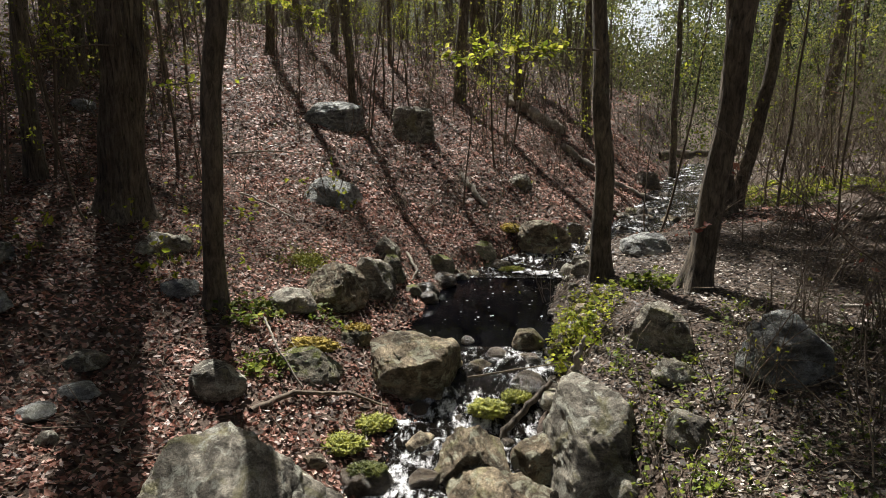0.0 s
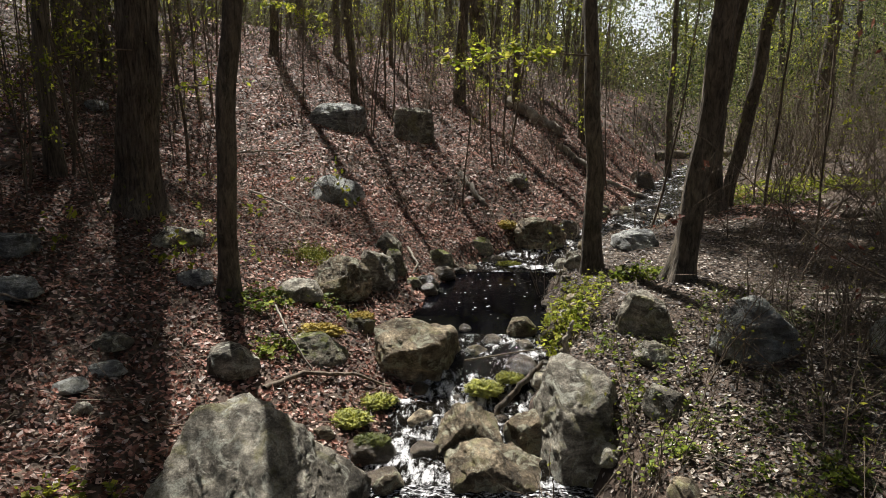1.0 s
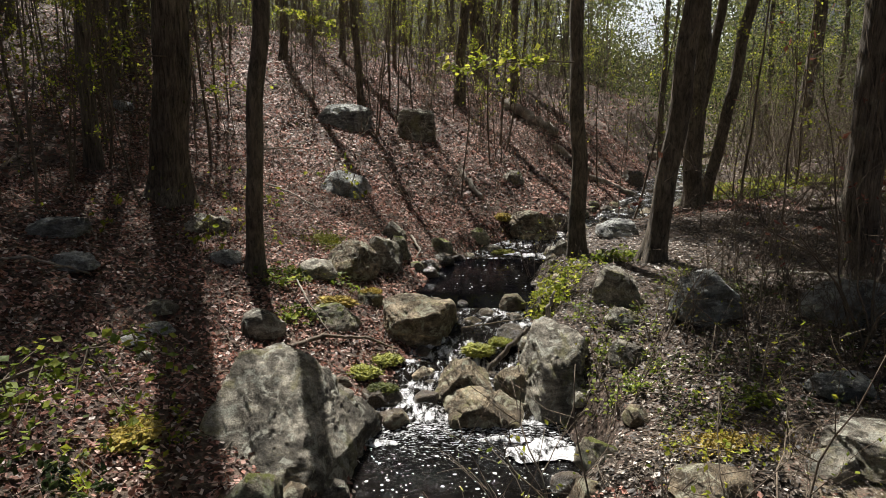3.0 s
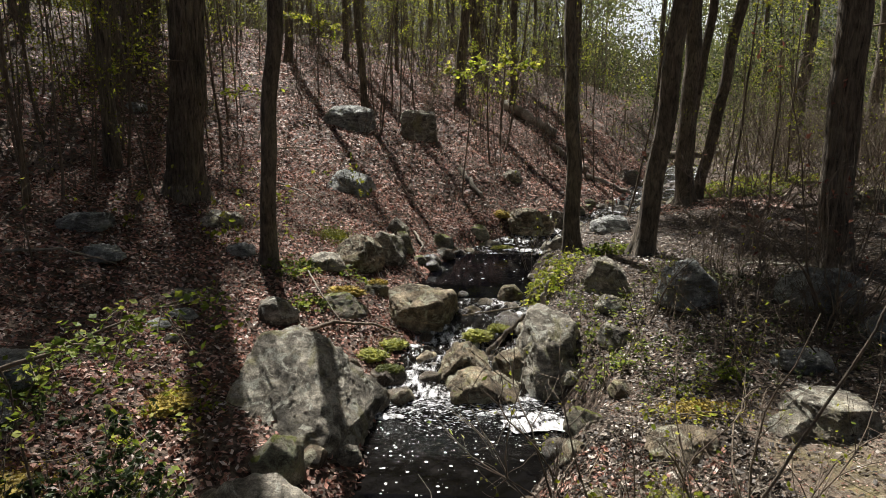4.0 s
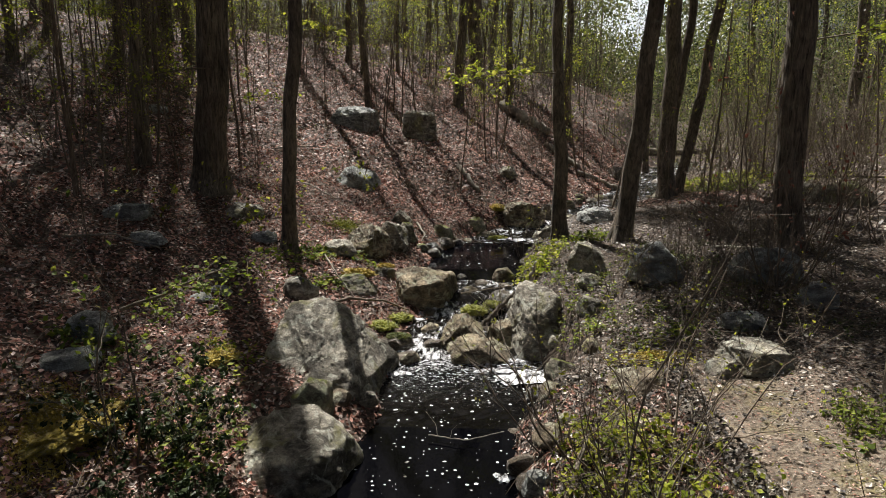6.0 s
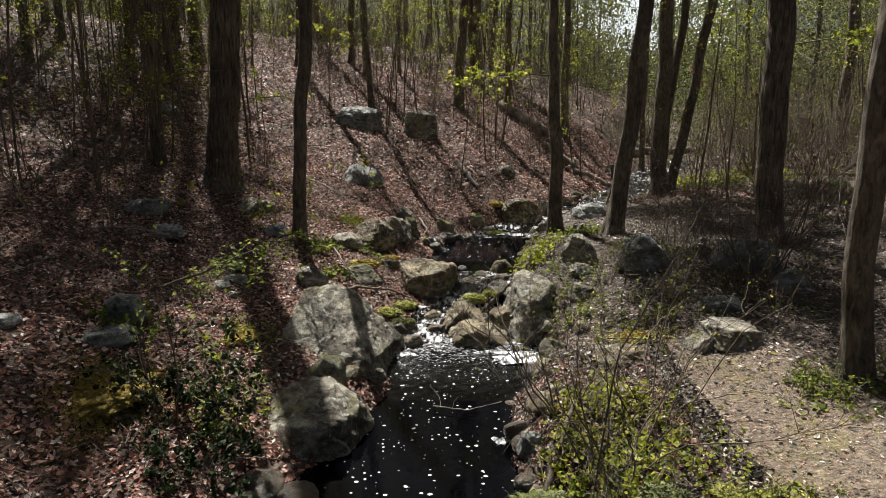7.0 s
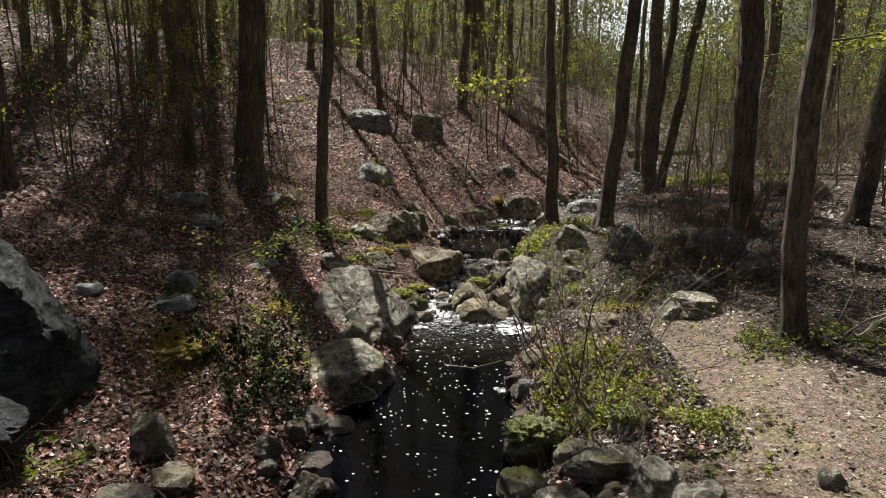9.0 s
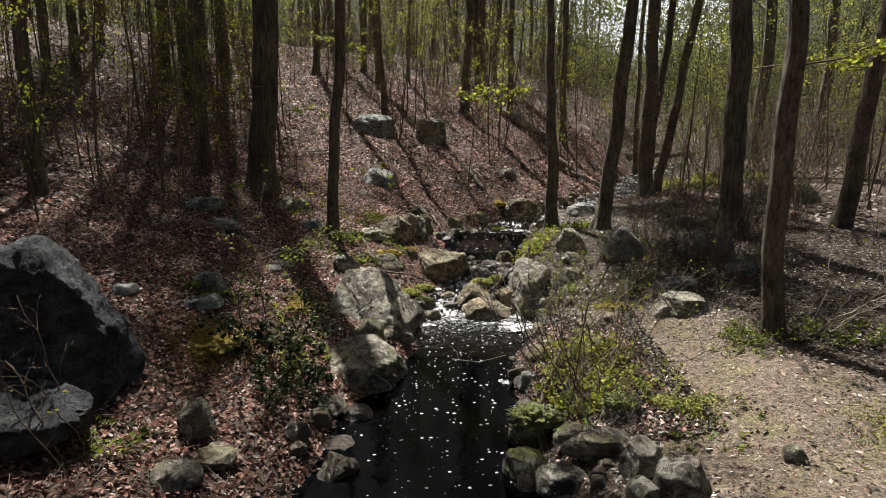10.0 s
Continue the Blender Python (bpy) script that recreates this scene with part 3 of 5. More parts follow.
     [(-0.05, -0.22, 0.97, 0.27), (0.55, -0.15, 0.82, 0.33), (-0.45, -0.25, 0.85, 0.30), (0.92, -0.25, 0.30, 0.36), (0.25, -0.90, 0.35, 0.36), (-0.85, -0.35, 0.38, 0.38), (0.4, 0.8, 0.4, 0.42), (-0.5, 0.8, 0.4, 0.42), (-0.35, -0.75, 0.55, 0.37), (0.65, -0.65, 0.4, 0.37), (0, 0, -1, 0.2)], G, 2, 5, 22)
rock("small mossy stone against the boulder", -1.22, 1.86, 0.36, 0.30, 0.30, MO, 20, 3)
hewn("flat-topped tan boulder with a dark wet front in the stream", (-0.55, 5.18, 0.36),
     [(-0.12, -0.30, 0.95, 0.25), (0.14, 0.10, 0.98, 0.28), (0.0, -0.98, -0.12, 0.31), (0.92, -0.30, -0.05, 0.34), (-0.92, -0.28, 0.05, 0.35), (0.3, 0.9, 0.2, 0.36), (-0.6, 0.7, 0.2, 0.38), (-0.5, -0.75, 0.35, 0.40), (0, 0, -1, 0.3)], T, 4, 5)
hewn("tall block of pale lichened rock standing beside the cascade", (0.80, 3.90, 0.30),
     [(-0.22, -0.46, 0.86, 0.31), (0.05, -0.93, 0.32, 0.33), (-0.94, -0.22, 0.20, 0.235), (0.90, -0.38, 0.20, 0.30), (0.45, -0.72, 0.50, 0.37), (0.3, 0.9, 0.3, 0.36), (-0.5, 0.8, 0.2, 0.38), (0.72, 0.2, 0.66, 0.38), (0, 0, -1, 0.36)], G, 5, 5)
hewn("pointed grey stone in the cascade", (-0.03, 3.98, 0.14),
     [(-0.70, -0.30, 0.60, 0.165), (0.64, -0.20, 0.70, 0.19), (0.0, 0.85, 0.5, 0.22), (-0.1, -0.98, 0.10, 0.18), (-0.95, 0.2, 0.2, 0.24), (0.95, 0.1, 0.2, 0.26), (0, 0, -1, 0.22)], T, 6, 5, 8, "rock")
hewn("wedge-shaped brown stone at the foot of the cascade", (0.16, 3.62, 0.06),
     [(0.46, -0.22, 0.86, 0.155), (-0.30, -0.20, 0.93, 0.18), (0.05, -0.97, 0.12, 0.22), (0.1, 0.9, 0.4, 0.19), (-0.93, -0.2, 0.3, 0.31), (0.95, -0.25, 0.15, 0.36), (0, 0, -1, 0.2)], T, 7, 5, 10, "rock")
rock("pinkish round stone wedged beside the cascade", 0.46, 4.02, 0.40, 0.36, 0.30, T, 0, 8, 4, ((-0.3, -0.3, 1, 0.66), (0.3, -1, 0.3, 0.7)), 4, z=0.03)
rock("small reddish wet stone in the rapids", 0.48, 4.94, 0.33, 0.28, 0.17, WE, 15, 9, z=0.25)
rock("rounded tan stone in the upper pool", 0.54, 5.80, 0.33, 0.30, 0.17, T, 10, 10, z=0.38)
rock("low round pale stone on the bank", -1.98, 4.34, 0.44, 0.36, 0.25, G, 0, 11, 4, ((0, -0.1, 1, 0.6), (0.1, -1, 0.5, 0.78)), 3, z=0.47)
rock("large angular boulder above the pool", -1.46, 6.34, 0.66, 0.60, 0.46, T, 8, 12, 5, [(-0.5, -0.6, 0.6, 0.62), (0.6, -0.6, 0.5, 0.66)], 4, 0.06)
rock("angular grey boulder leaning on its neighbour", -1.13, 6.86, 0.50, 0.46, 0.46, G, -15, 13, 4)
rock("low lichened stone in the leaves", -1.80, 5.84, 0.44, 0.38, 0.22, G, 20, 14)
rock("small grey stone on the slope", -1.13, 7.94, 0.40, 0.34, 0.28, G, 0, 15)
rock("small mossy stone on the slope", -0.98, 7.32, 0.36, 0.32, 0.31, MO, 30, 16)
rock("long low slab crusted with moss beside the stream", -1.55, 5.02, 0.86, 0.52, 0.30, MO, -14, 17, 4, z=0.34)
rock("dark mossy stone at the stream's edge", -1.15, 5.62, 0.33, 0.30, 0.24, MO, 0, 18, z=0.36)
hewn("pale slanting outcrop in the hillside leaves", (-2.22, 9.20, 1.56),
     [(0.36, -0.28, 0.89, 0.17), (-0.80, -0.10, 0.60, 0.24), (0.92, -0.20, 0.30, 0.34), (0.25, -0.85, 0.46, 0.23), (-0.2, 0.9, 0.4, 0.30), (-0.5, -0.70, 0.5, 0.24), (0, 0, -1, 0.3)], BL, 19, 5, 12, "rock")
rock("broad blue-grey outcrop high on the hillside", -2.80, 12.80, 1.25, 0.90, 0.62, BL, -10, 20, 5, [(0.1, -0.38, 0.9, 0.36), (-0.9, -0.2, 0.3, 0.6), (0.5, -0.8, 0.2, 0.6)], 2)
rock("blocky grey outcrop on the hillside", -1.20, 13.18, 0.90, 0.78, 0.74, G, 5, 21, 5, [(0.05, -0.2, 1, 0.5), (-0.1, -1, 0.25, 0.6), (1, -0.1, 0.1, 0.7)], 2)
rock("grey stone half buried in hillside leaves", 0.97, 11.88, 0.48, 0.42, 0.30, G, 0, 22)
rock("dark squarish block at the bend of the brook", 1.22, 10.0, 0.90, 0.74, 0.48, T, -4, 23, 5, [(0, 0, 1, 0.75), (0, -1, 0.1, 0.75)], 3, 0.06, z=0.55, name="boulder")
rock("stone beside the bend of the brook", 1.80, 10.4, 0.36, 0.32, 0.36, WE, 0, 24, z=0.6)
rock("mossy stone at the foot of the hill", 0.20, 9.34, 0.40, 0.34, 0.26, MO, 10, 25)
rock("wet stone at the foot of the hill", -0.40, 8.30, 0.36, 0.30, 0.28, MO, 0, 26)
rock("big rounded blue-grey boulder in the shade", 2.12, 4.10, 0.60, 0.56, 0.42, BL, 12, 27, 5, ((0.1, -0.25, 1, 0.74), (-0.2, -1, 0.45, 0.80)), 13, 0.08, name="boulder")
rock("rounded grey boulder among green herbs", 1.52, 4.80, 0.48, 0.44, 0.38, G, -10, 28, 5, ((0.1, -0.25, 1, 0.74), (-0.2, -1, 0.45, 0.80)), 13, 0.08)
rock("small grey stone in the leaves", 1.44, 4.24, 0.30, 0.26, 0.16, G, 0, 29)
rock("small dark stone in the leaves", 1.36, 3.62, 0.29, 0.25, 0.19, G, 25, 30)
rock("broad smooth stone beside the brook", 2.22, 7.78, 0.64, 0.52, 0.24, BL, 0, 31, 4)
rock("low stone at the edge of the upper pool", 1.40, 7.42, 0.34, 0.28, 0.20, G, 0, 32)
rock("dark stone in the distant brook", 4.74, 16.4, 0.70, 0.56, 0.48, WE, 0, 33)
rock("small pale stone by a tree foot", -2.80, 5.54, 0.35, 0.30, 0.16, BL, 0, 34)
rock("low grey stone at the foot of the oak", -3.46, 6.50, 0.60, 0.48, 0.22, G, -12, 35, 4)
rock("flat pale stone in the leaves", -2.90, 3.60, 0.28, 0.22, 0.08, BL, 0, 36, 3)
rock("small pale stone in the leaves", -2.66, 3.38, 0.15, 0.13, 0.08, G, 0, 37, 3)
rock("long flat stone in the leaves", -3.93, 4.54, 0.57, 0.34, 0.16, BL, -18, 38, 4)
rock("low blue-grey outcrop in the shade", -4.55, 5.22, 0.62, 0.50, 0.20, BL, 10, 39, 4)
rock("flat stone sunk in the leaves", -2.82, 3.98, 0.30, 0.22, 0.09, BL, 14, 40, 3)
rock("low stone among the leaves", -2.95, 4.26, 0.34, 0.28, 0.11, G, 0, 41, 3)
rock("rounded grey stone on the shaded bank", -3.11, 2.04, 0.42, 0.36, 0.22, BL, 0, 42, 4)
rock("flat blue-grey stone on the shaded bank", -3.02, 1.56, 0.46, 0.34, 0.12, BL, 20, 43, 4)
rock("flat pale stone on the bank", -3.75, 1.34, 0.27, 0.22, 0.10, BL, 0, 44, 3)
rock("massive dark blue-grey cracked outcrop rising from the bank", -3.48, -0.30, 1.36, 1.4, 1.34, M_SHADESTONE, 14, 45, 6, [(0.8, 0.05, 0.6, 0.46), (0.15, -1, 0.2, 0.55), (-0.3, 0.1, 1, 0.6), (0.75, -0.6, 0.3, 0.55), (0.95, -0.2, 0.1, 0.74), (0.4, -0.5, 0.8, 0.6)], 8, 0.2, z=0.42, name="boulder")
rock("dark angular slab at the foot of the outcrop", -3.05, -1.15, 0.80, 0.62, 0.36, M_SHADESTONE, 30, 46, 5, [(0.5, -0.4, 0.8, 0.5)], 3, name="boulder")
rock("egg-shaped grey stone in the leaves", -2.17, -0.52, 0.31, 0.27, 0.27, G, -20, 47, 4, ((0.4, -0.3, 1, 0.8), (-0.7, -0.5, 0.6, 0.75)), 5, 0.12)
rock("flat grey stone in the leaves", -2.06, -1.12, 0.34, 0.28, 0.13, G, 8, 48, 4)
rock("low brown stone in the leaves", -1.93, -0.80, 0.34, 0.26, 0.10, T, -24, 49, 4)
for k, (lab, px, py, w, d, h, zz) in enumerate((("low grey stone at the water's edge", -1.37, 0.44, 0.30, 0.25, 0.14, 0.02), ("wet stone at the pool's margin", -1.12, 0.42, 0.33, 0.26, 0.12, -0.04),
                                                ("dark wet stone awash in the pool", -1.18, -0.10, 0.42, 0.30, 0.10, -0.06), ("grey stone at the pool's edge", -1.10, -0.52, 0.34, 0.30, 0.16, -0.05))):
    # the wet material also darkens these for the shade there
    rock(lab, px, py, w, d, h, WE, 20 * k, 50 + k, 4, z=zz)
rock("rounded pale grey boulder on the bank of the pool", 1.06, -0.98, 0.31, 0.27, 0.22, G, 10, 55, 4, name="rock")
rock("angular grey boulder beside the path", 1.24, -1.26, 0.35, 0.30, 0.20, G, -15, 56, 4)
rock("mossy pale boulder leaning into the pool", 0.34, -0.55, 0.40, 0.36, 0.26, MO, -30, 57, 4, z=-0.06)
rock("grey slanting stone at the water's edge", 0.58, -0.80, 0.38, 0.30, 0.22, G, -20, 58, 4, z=0.02)
rock("long flat slab along the bank", 0.88, -0.62, 0.60, 0.30, 0.17, G, 12, 59, 4)
rock("low brown stone under the bank", 0.72, -0.36, 0.34, 0.26, 0.15, MO, 0, 60, 4)
rock("low stone wedged between boulders", 1.00, -1.26, 0.26, 0.22, 0.12, G, 40, 61, 4)
rock("flat angular tan rock with a pale top on the path", 2.30, 1.92, 0.58, 0.44, 0.18, G, -10, 62, 5, [(0.1, -0.12, 1, 0.42), (0.45, -0.9, 0.15, 0.6), (-0.6, -0.8, 0.3, 0.7), (1, 0.1, 0.2, 0.75)], 1)
rock("small pale stone beside the angular rock", 2.02, 1.84, 0.24, 0.22, 0.15, G, 0, 63, 4)
rock("flat pale slab level with the path", 1.37, 1.78, 0.52, 0.40, 0.13, T, 8, 64, 4)
rock("blue-grey slab in the leaves", 2.55, 2.70, 0.46, 0.38, 0.13, BL, 0, 65, 4, ((0.1, -0.25, 1, 0.74), (-0.2, -1, 0.45, 0.80)), 13, 0.08)
rock("broad mossy outcrop at the foot of the dark tree", 3.25, 3.82, 0.80, 0.64, 0.36, BL, 6, 66, 5, ((0.1, -0.25, 1, 0.74), (-0.2, -1, 0.45, 0.80)), 13, 0.08)
rock("blue-grey stone in the shade", 3.42, 3.14, 0.42, 0.36, 0.24, BL, 20, 67, 4)
rock("grey boulder at the edge of the woods", 6.32, 8.80, 0.58, 0.48, 0.36, G, 0, 68, 4)
rock("dark mossy boulder at the edge of the woods", 7.0, 8.62, 0.90, 0.72, 0.42, MO, 0, 69, 4)
rock("mossy stone beside the white water", 0.86, 2.36, 0.26, 0.30, 0.20, MO, 20, 70, 4, z=0.30)
rock("pale stone on the pool's bank", 0.72, 1.95, 0.22, 0.20, 0.18, T, 0, 71, 4, z=0.26)
rock("tan wet stone in the foam", -0.56, 3.46, 0.27, 0.24, 0.22, T, 0, 72, 4, z=-0.08)
rock("dark wet ledge in the cascade", -0.76, 3.78, 0.40, 0.28, 0.16, WE, 12, 73, 4, z=0.04)
rock("mossy overhanging bank stone above the water", 0.44, 0.02, 0.38, 0.32, 0.30, MO, 0, 74, 4, z=-0.05)
rock("small mossy stone under the shrub", 1.10, -0.20, 0.27, 0.22, 0.14, MO, 0, 75, 4)
rock("bluish stone on the bank of the pool", 0.50, 0.95, 0.22, 0.18, 0.17, BL, 0, 76, 4, z=0.08)
rock("small dark stone on the path", 2.0, -1.08, 0.15, 0.13, 0.10, G, 0, 77, 3)
rock("low pale stone in the leaves", -6.63, 10.4, 0.45, 0.35, 0.18, BL, 0, 78, 4)

# stones in the bed of the stream
_r = np.random.default_rng(5)
for k in range(58):
    yy = _r.uniform(3.35, 5.9) if k < 26 else _r.uniform(8.6, 17)
    side = _r.choice([-1, 1])
    xx = float(stream_x(yy) + side * (stream_half(yy) * _r.uniform(0.05, 1.15)))
    sz = _r.uniform(0.10, 0.26) * (1 if k < 26 else 1.7)
    rock("wet stone in the bed of the brook", xx, yy, sz * 1.1, sz * 0.9, sz * 0.5, WE if k % 4 else M_TAN, _r.uniform(0, 90), 100 + k, 3, z=float(water_z(yy)) - sz * 0.25, name="stone", group="stones in the brook")


# stones along both margins
_r = np.random.default_rng(15)
for k in range(120):
    yy = _r.uniform(-5.5, 12.5)
    side = -1 if k % 2 else 1
    off = _r.uniform(-0.05, 0.35)
    if side < 0 and 3.3 < yy < 5.9 and k % 6 != 1:
        continue
    xx = float(stream_x(yy) + side * (stream_half(yy) + off))
    sz = _r.uniform(0.07, 0.22) * (1 if yy < 7 else 1.5)
    # below y 1.2 the wet material stands in for shade on the stones
    rock("small stone half sunk in the margin of the brook", xx, yy, sz * 1.15, sz, sz * 0.6, (WE if off < 0.1 or yy < 1.2 else (G, T, T if yy < 6.5 else MO)[k % 3]), _r.uniform(0, 90), 200 + k, 3, name="stone", group="margin stones")


# ---- trees ----
def furrow(seed, n, amp, flare=0.0, fall=0.35):
    ph = np.random.default_rng(seed).uniform(0, 6.28, 6)

    def relief(th, s):
        wob = 0.5 * np.sin(s * 5.1 + ph[0]) + 0.4 * np.sin(s * 2.3 + 2 * th + ph[1])
        a = np.abs(np.sin(th * n / 2 + wob + ph[2])) + 0.5 * np.abs(np.sin(th * n * 0.81 + 1.3 * np.sin(s * 7.7 + ph[3]) + ph[4]))
        lump = 0.05 * np.sin(2 * th + ph[5] + s * 0.7) + 0.04 * np.sin(3 * th + s * 1.9)
        root = flare * np.exp(-s / fall) * (1 + 0.45 * np.sin(5 * th + ph[1]) + 0.25 * np.sin(3 * th + ph[3]))
        return 1 + amp * (a - 0.9) + lump + root
    return relief


def bent(rng, a, d, length, n, wobble, lift=0.0):
    """Points of a bending branch from a, first heading d."""
    pts, d = [np.array(a, float)], np.array(d, float) / np.linalg.norm(d)
    for _ in range(n):
        d = d + rng.normal(size=3) * wobble + np.array([0, 0, lift])
        d /= np.linalg.norm(d)
        pts.append(pts[-1] + d * length / n)
    return np.array(pts)


def crown_parts(rng, trunk, radius, first, count, reach, twigs, leaves, leaf_size, spread=0.35, cheap=False):
    """Limbs, twigs and the places of leaves round a trunk (points from base to top)."""
    bag, spots = Bag(), []
    n = len(trunk)
    for k in range(count):
        u = first + (1 - first) * (k + rng.uniform(0, 0.9)) / count
        i = min(n - 2, int(np.searchsorted(trunk[:, 2], u * trunk[-1, 2])))
        a = trunk[i]
        az = rng.uniform(0, 6.283)
        L = reach * (1.1 - 0.75 * (u - first) / (1 - first)) * rng.uniform(0.6, 1.15)
        limb = bent(rng, a, (math.cos(az), math.sin(az), rng.uniform(0.25, 0.95)), L, 7, 0.13, 0.02)
        r = radius[i] * rng.uniform(0.28, 0.45)
        tube(bag, limb[::2] if cheap else limb, np.linspace(r, r * 0.25, 4 if cheap else 8), 3 if cheap else 5)
        for j in range(twigs):
            b = limb[rng.integers(2, 8)]
            d = limb[-1] - limb[0]
            d = d / np.linalg.norm(d) + rng.normal(size=3) * 0.7
            tw = bent(rng, b, d, L * rng.uniform(0.25, 0.5), 4, 0.2, 0.03)
            tube(bag, tw[::2] if cheap else tw, np.linspace(r * 0.3, r * 0.08, 3 if cheap else 5), 3)
            for _ in range(1 if cheap else 3):
                d2 = tw[-1] - tw[0] + rng.normal(size=3) * 0.5 * L * 0.3
                t2 = bent(rng, tw[rng.integers(1, 5)], d2, L * rng.uniform(0.12, 0.28), 3, 0.2)
                tube(bag, t2, np.linspace(r * 0.12, r * 0.05, 4), 3)
                spots.append(t2[1:])
            spots.append(tw[1:])
    spots = np.concatenate(spots)
    at = spots[rng.integers(0, len(spots), leaves)] + rng.normal(size=(leaves, 3)) * spread * 0.3
    if cheap or leaves > 3000:
        lv, lf = blade_arrays(rng, at, leaf_size * rng.uniform(0.6, 1.4, leaves))
    else:
        lv, lf = leaf_arrays(rng, at, leaf_size * rng.uniform(0.6, 1.4, leaves), 0.35, 0.2, 0.7)
    return bag, lv, lf


def trunk_line(rng, tall, lean_x, lean_y, sway, fine, coarse):
    low = min(6.0, tall * 0.5)
    z = np.concatenate([np.arange(0, low, fine), np.linspace(low, tall, max(3, int((tall - low) / coarse)))])
    u = z / tall
    ph = rng.uniform(0, 6.28, 4)
    x = lean_x * z * (1 - 0.35 * u) + sway * (np.sin(u * 5 + ph[0]) - np.sin(ph[0]))
    y = lean_y * z * (1 - 0.35 * u) + sway * (np.sin(u * 4 + ph[1]) - np.sin(ph[1]))
    x = x + 0.022 * np.sin(z * 2.1 + ph[2]) + 0.012 * np.sin(z * 4.7 + ph[3])
    y = y + 0.02 * np.sin(z * 1.8 + ph[3])
    return np.stack([x - x[0], y - y[0], z], 1)


def tree(label, x, y, dia, tall=15.0, lean=(0, 0), sway=0.12, seed=1, mat=None, ridges=14, amp=0.06, flare=0.55, first=0.38, limbs=13, reach=3.2, twigs=6, leaves=1500, leaf=0.07, leafmat=None, sides=28, group="", bury=0.12):
    rng = np.random.default_rng(seed)
    line = trunk_line(rng, tall, math.tan(radians(lean[0])), math.tan(radians(lean[1])), sway, 0.09 if sides > 20 else 0.5, 0.6)
    rad = dia / 2 * (1 - 0.75 * (line[:, 2] / tall) ** 1.2)
    top = new("tree")
    top.location = (x, y, ground_z(x, y) - bury)
    bag = Bag()
    tube(bag, line, rad, sides, furrow(seed, ridges, amp, flare, 0.22))
    mat = mat or M_BARK
    part("trunk", bag.mesh("trunk", mat), top)
    limb, lv, lf = crown_parts(rng, line, rad, first, limbs, reach, twigs, leaves, leaf, 0.35, sides < 12)
    tagged(part("crown", limb.mesh("crown", mat), top), kind="stuff")
    if leaves:
        tagged(part("foliage", mesh_of("foliage", lv, lf, leafmat or M_SPRING, False), top), kind="stuff")
    return tagged(top, label, "tree", group)


# crowns above the view are leafed and sized for the shade they cast
tree("big old oak with deeply furrowed dark bark", -4.22, 7.15, 0.50, 19, (4.8, 0), 0.05, 11, M_OAK, 30, 0.11, 0.55, 0.5, 22, 3.6, 8, 10000, 0.085, sides=72)
tree("slender grey tree with a swollen foot on the bank", -2.44, 5.45, 0.19, 14, (5.4, 0), 0.10, 12, M_BARK, 16, 0.07, 0.75, 0.42, 12, 2.4, 6, 1200, sides=40)
tree("straight slim tree at the head of the pool", 1.51, 7.00, 0.225, 7.4, (-4.6, 0), 0.06, 13, M_BARK, 12, 0.05, 0.5, 0.58, 24, 2.0, 8, 19000, 0.075, sides=36)
tree("stout dark tree with spreading roots on the bank", 2.23, 6.05, 0.245, 9.5, (2.2, 0), 0.10, 14, M_BARK, 18, 0.07, 0.9, 0.52, 14, 2.1, 8, 900, 0.07, sides=48)
tree("leaning dark stem of a clump beside the brook", 4.2, 10.2, 0.33, 15, (-1.0, 0), 0.12, 15, M_BARK, 16, 0.06, 0.6, 0.36, 20, 3.0, 8, 3500, 0.085, sides=36, group="clump of stems")
tree("thin leaning stem of a clump beside the brook", 4.40, 11.0, 0.2, 15, (6.0, 0), 0.15, 16, M_BARK, 12, 0.05, 0.5, 0.45, 10, 2.4, 5, 1000, sides=28, group="clump of stems")
tree("strongly leaning stem of a clump beside the brook", 4.55, 10.6, 0.22, 15, (7, 0), 0.14, 17, M_BARK, 12, 0.05, 0.5, 0.36, 14, 2.8, 7, 3000, 0.085, sides=28, group="clump of stems")
tree("thick dark straight tree with scaly bark", 4.19, 5.22, 0.33, 18, (-1.4, 0), 0.06, 18, M_OAK, 26, 0.09, 0.5, 0.40, 18, 3.4, 8, 10000, 0.085, sides=56)
tree("mossy-footed tree beside the path", 2.90, 1.14, 0.19, 13, (1.0, 0), 0.07, 19, M_BARK, 14, 0.06, 0.5, 0.40, 14, 2.6, 7, 7000, 0.075, sides=40)
tree("dark leaning tree at the edge of the woods", 6.33, 5.95, 0.29, 15, (6.5, 0), 0.12, 20, M_BARK, 14, 0.06, 0.5, 0.40, 12, 3.0, 7, 6000, 0.08, sides=32)
TALL = (4, 5, 6)        # high crowns out of view, thickened to shade the bank of the brook
for k, (px, py, dm) in enumerate(((-7.4, 11.35, 0.31), (-7.7, 12.15, 0.26), (-8.6, 12.7, 0.23), (-2.70, 14.4, 0.17), (-0.28, 17.2, 0.30), (0.30, 22.4, 0.42), (1.38, 18.5, 0.21), (-4.3, 20.0, 0.22), (-7.8, 14.9, 0.34), (3.25, 17.4, 0.25), (6.47, 19.8, 0.21), (12.6, 18.3, 0.40), (-5.6, 17.5, 0.26), (-3.5, 18.4, 0.2))):
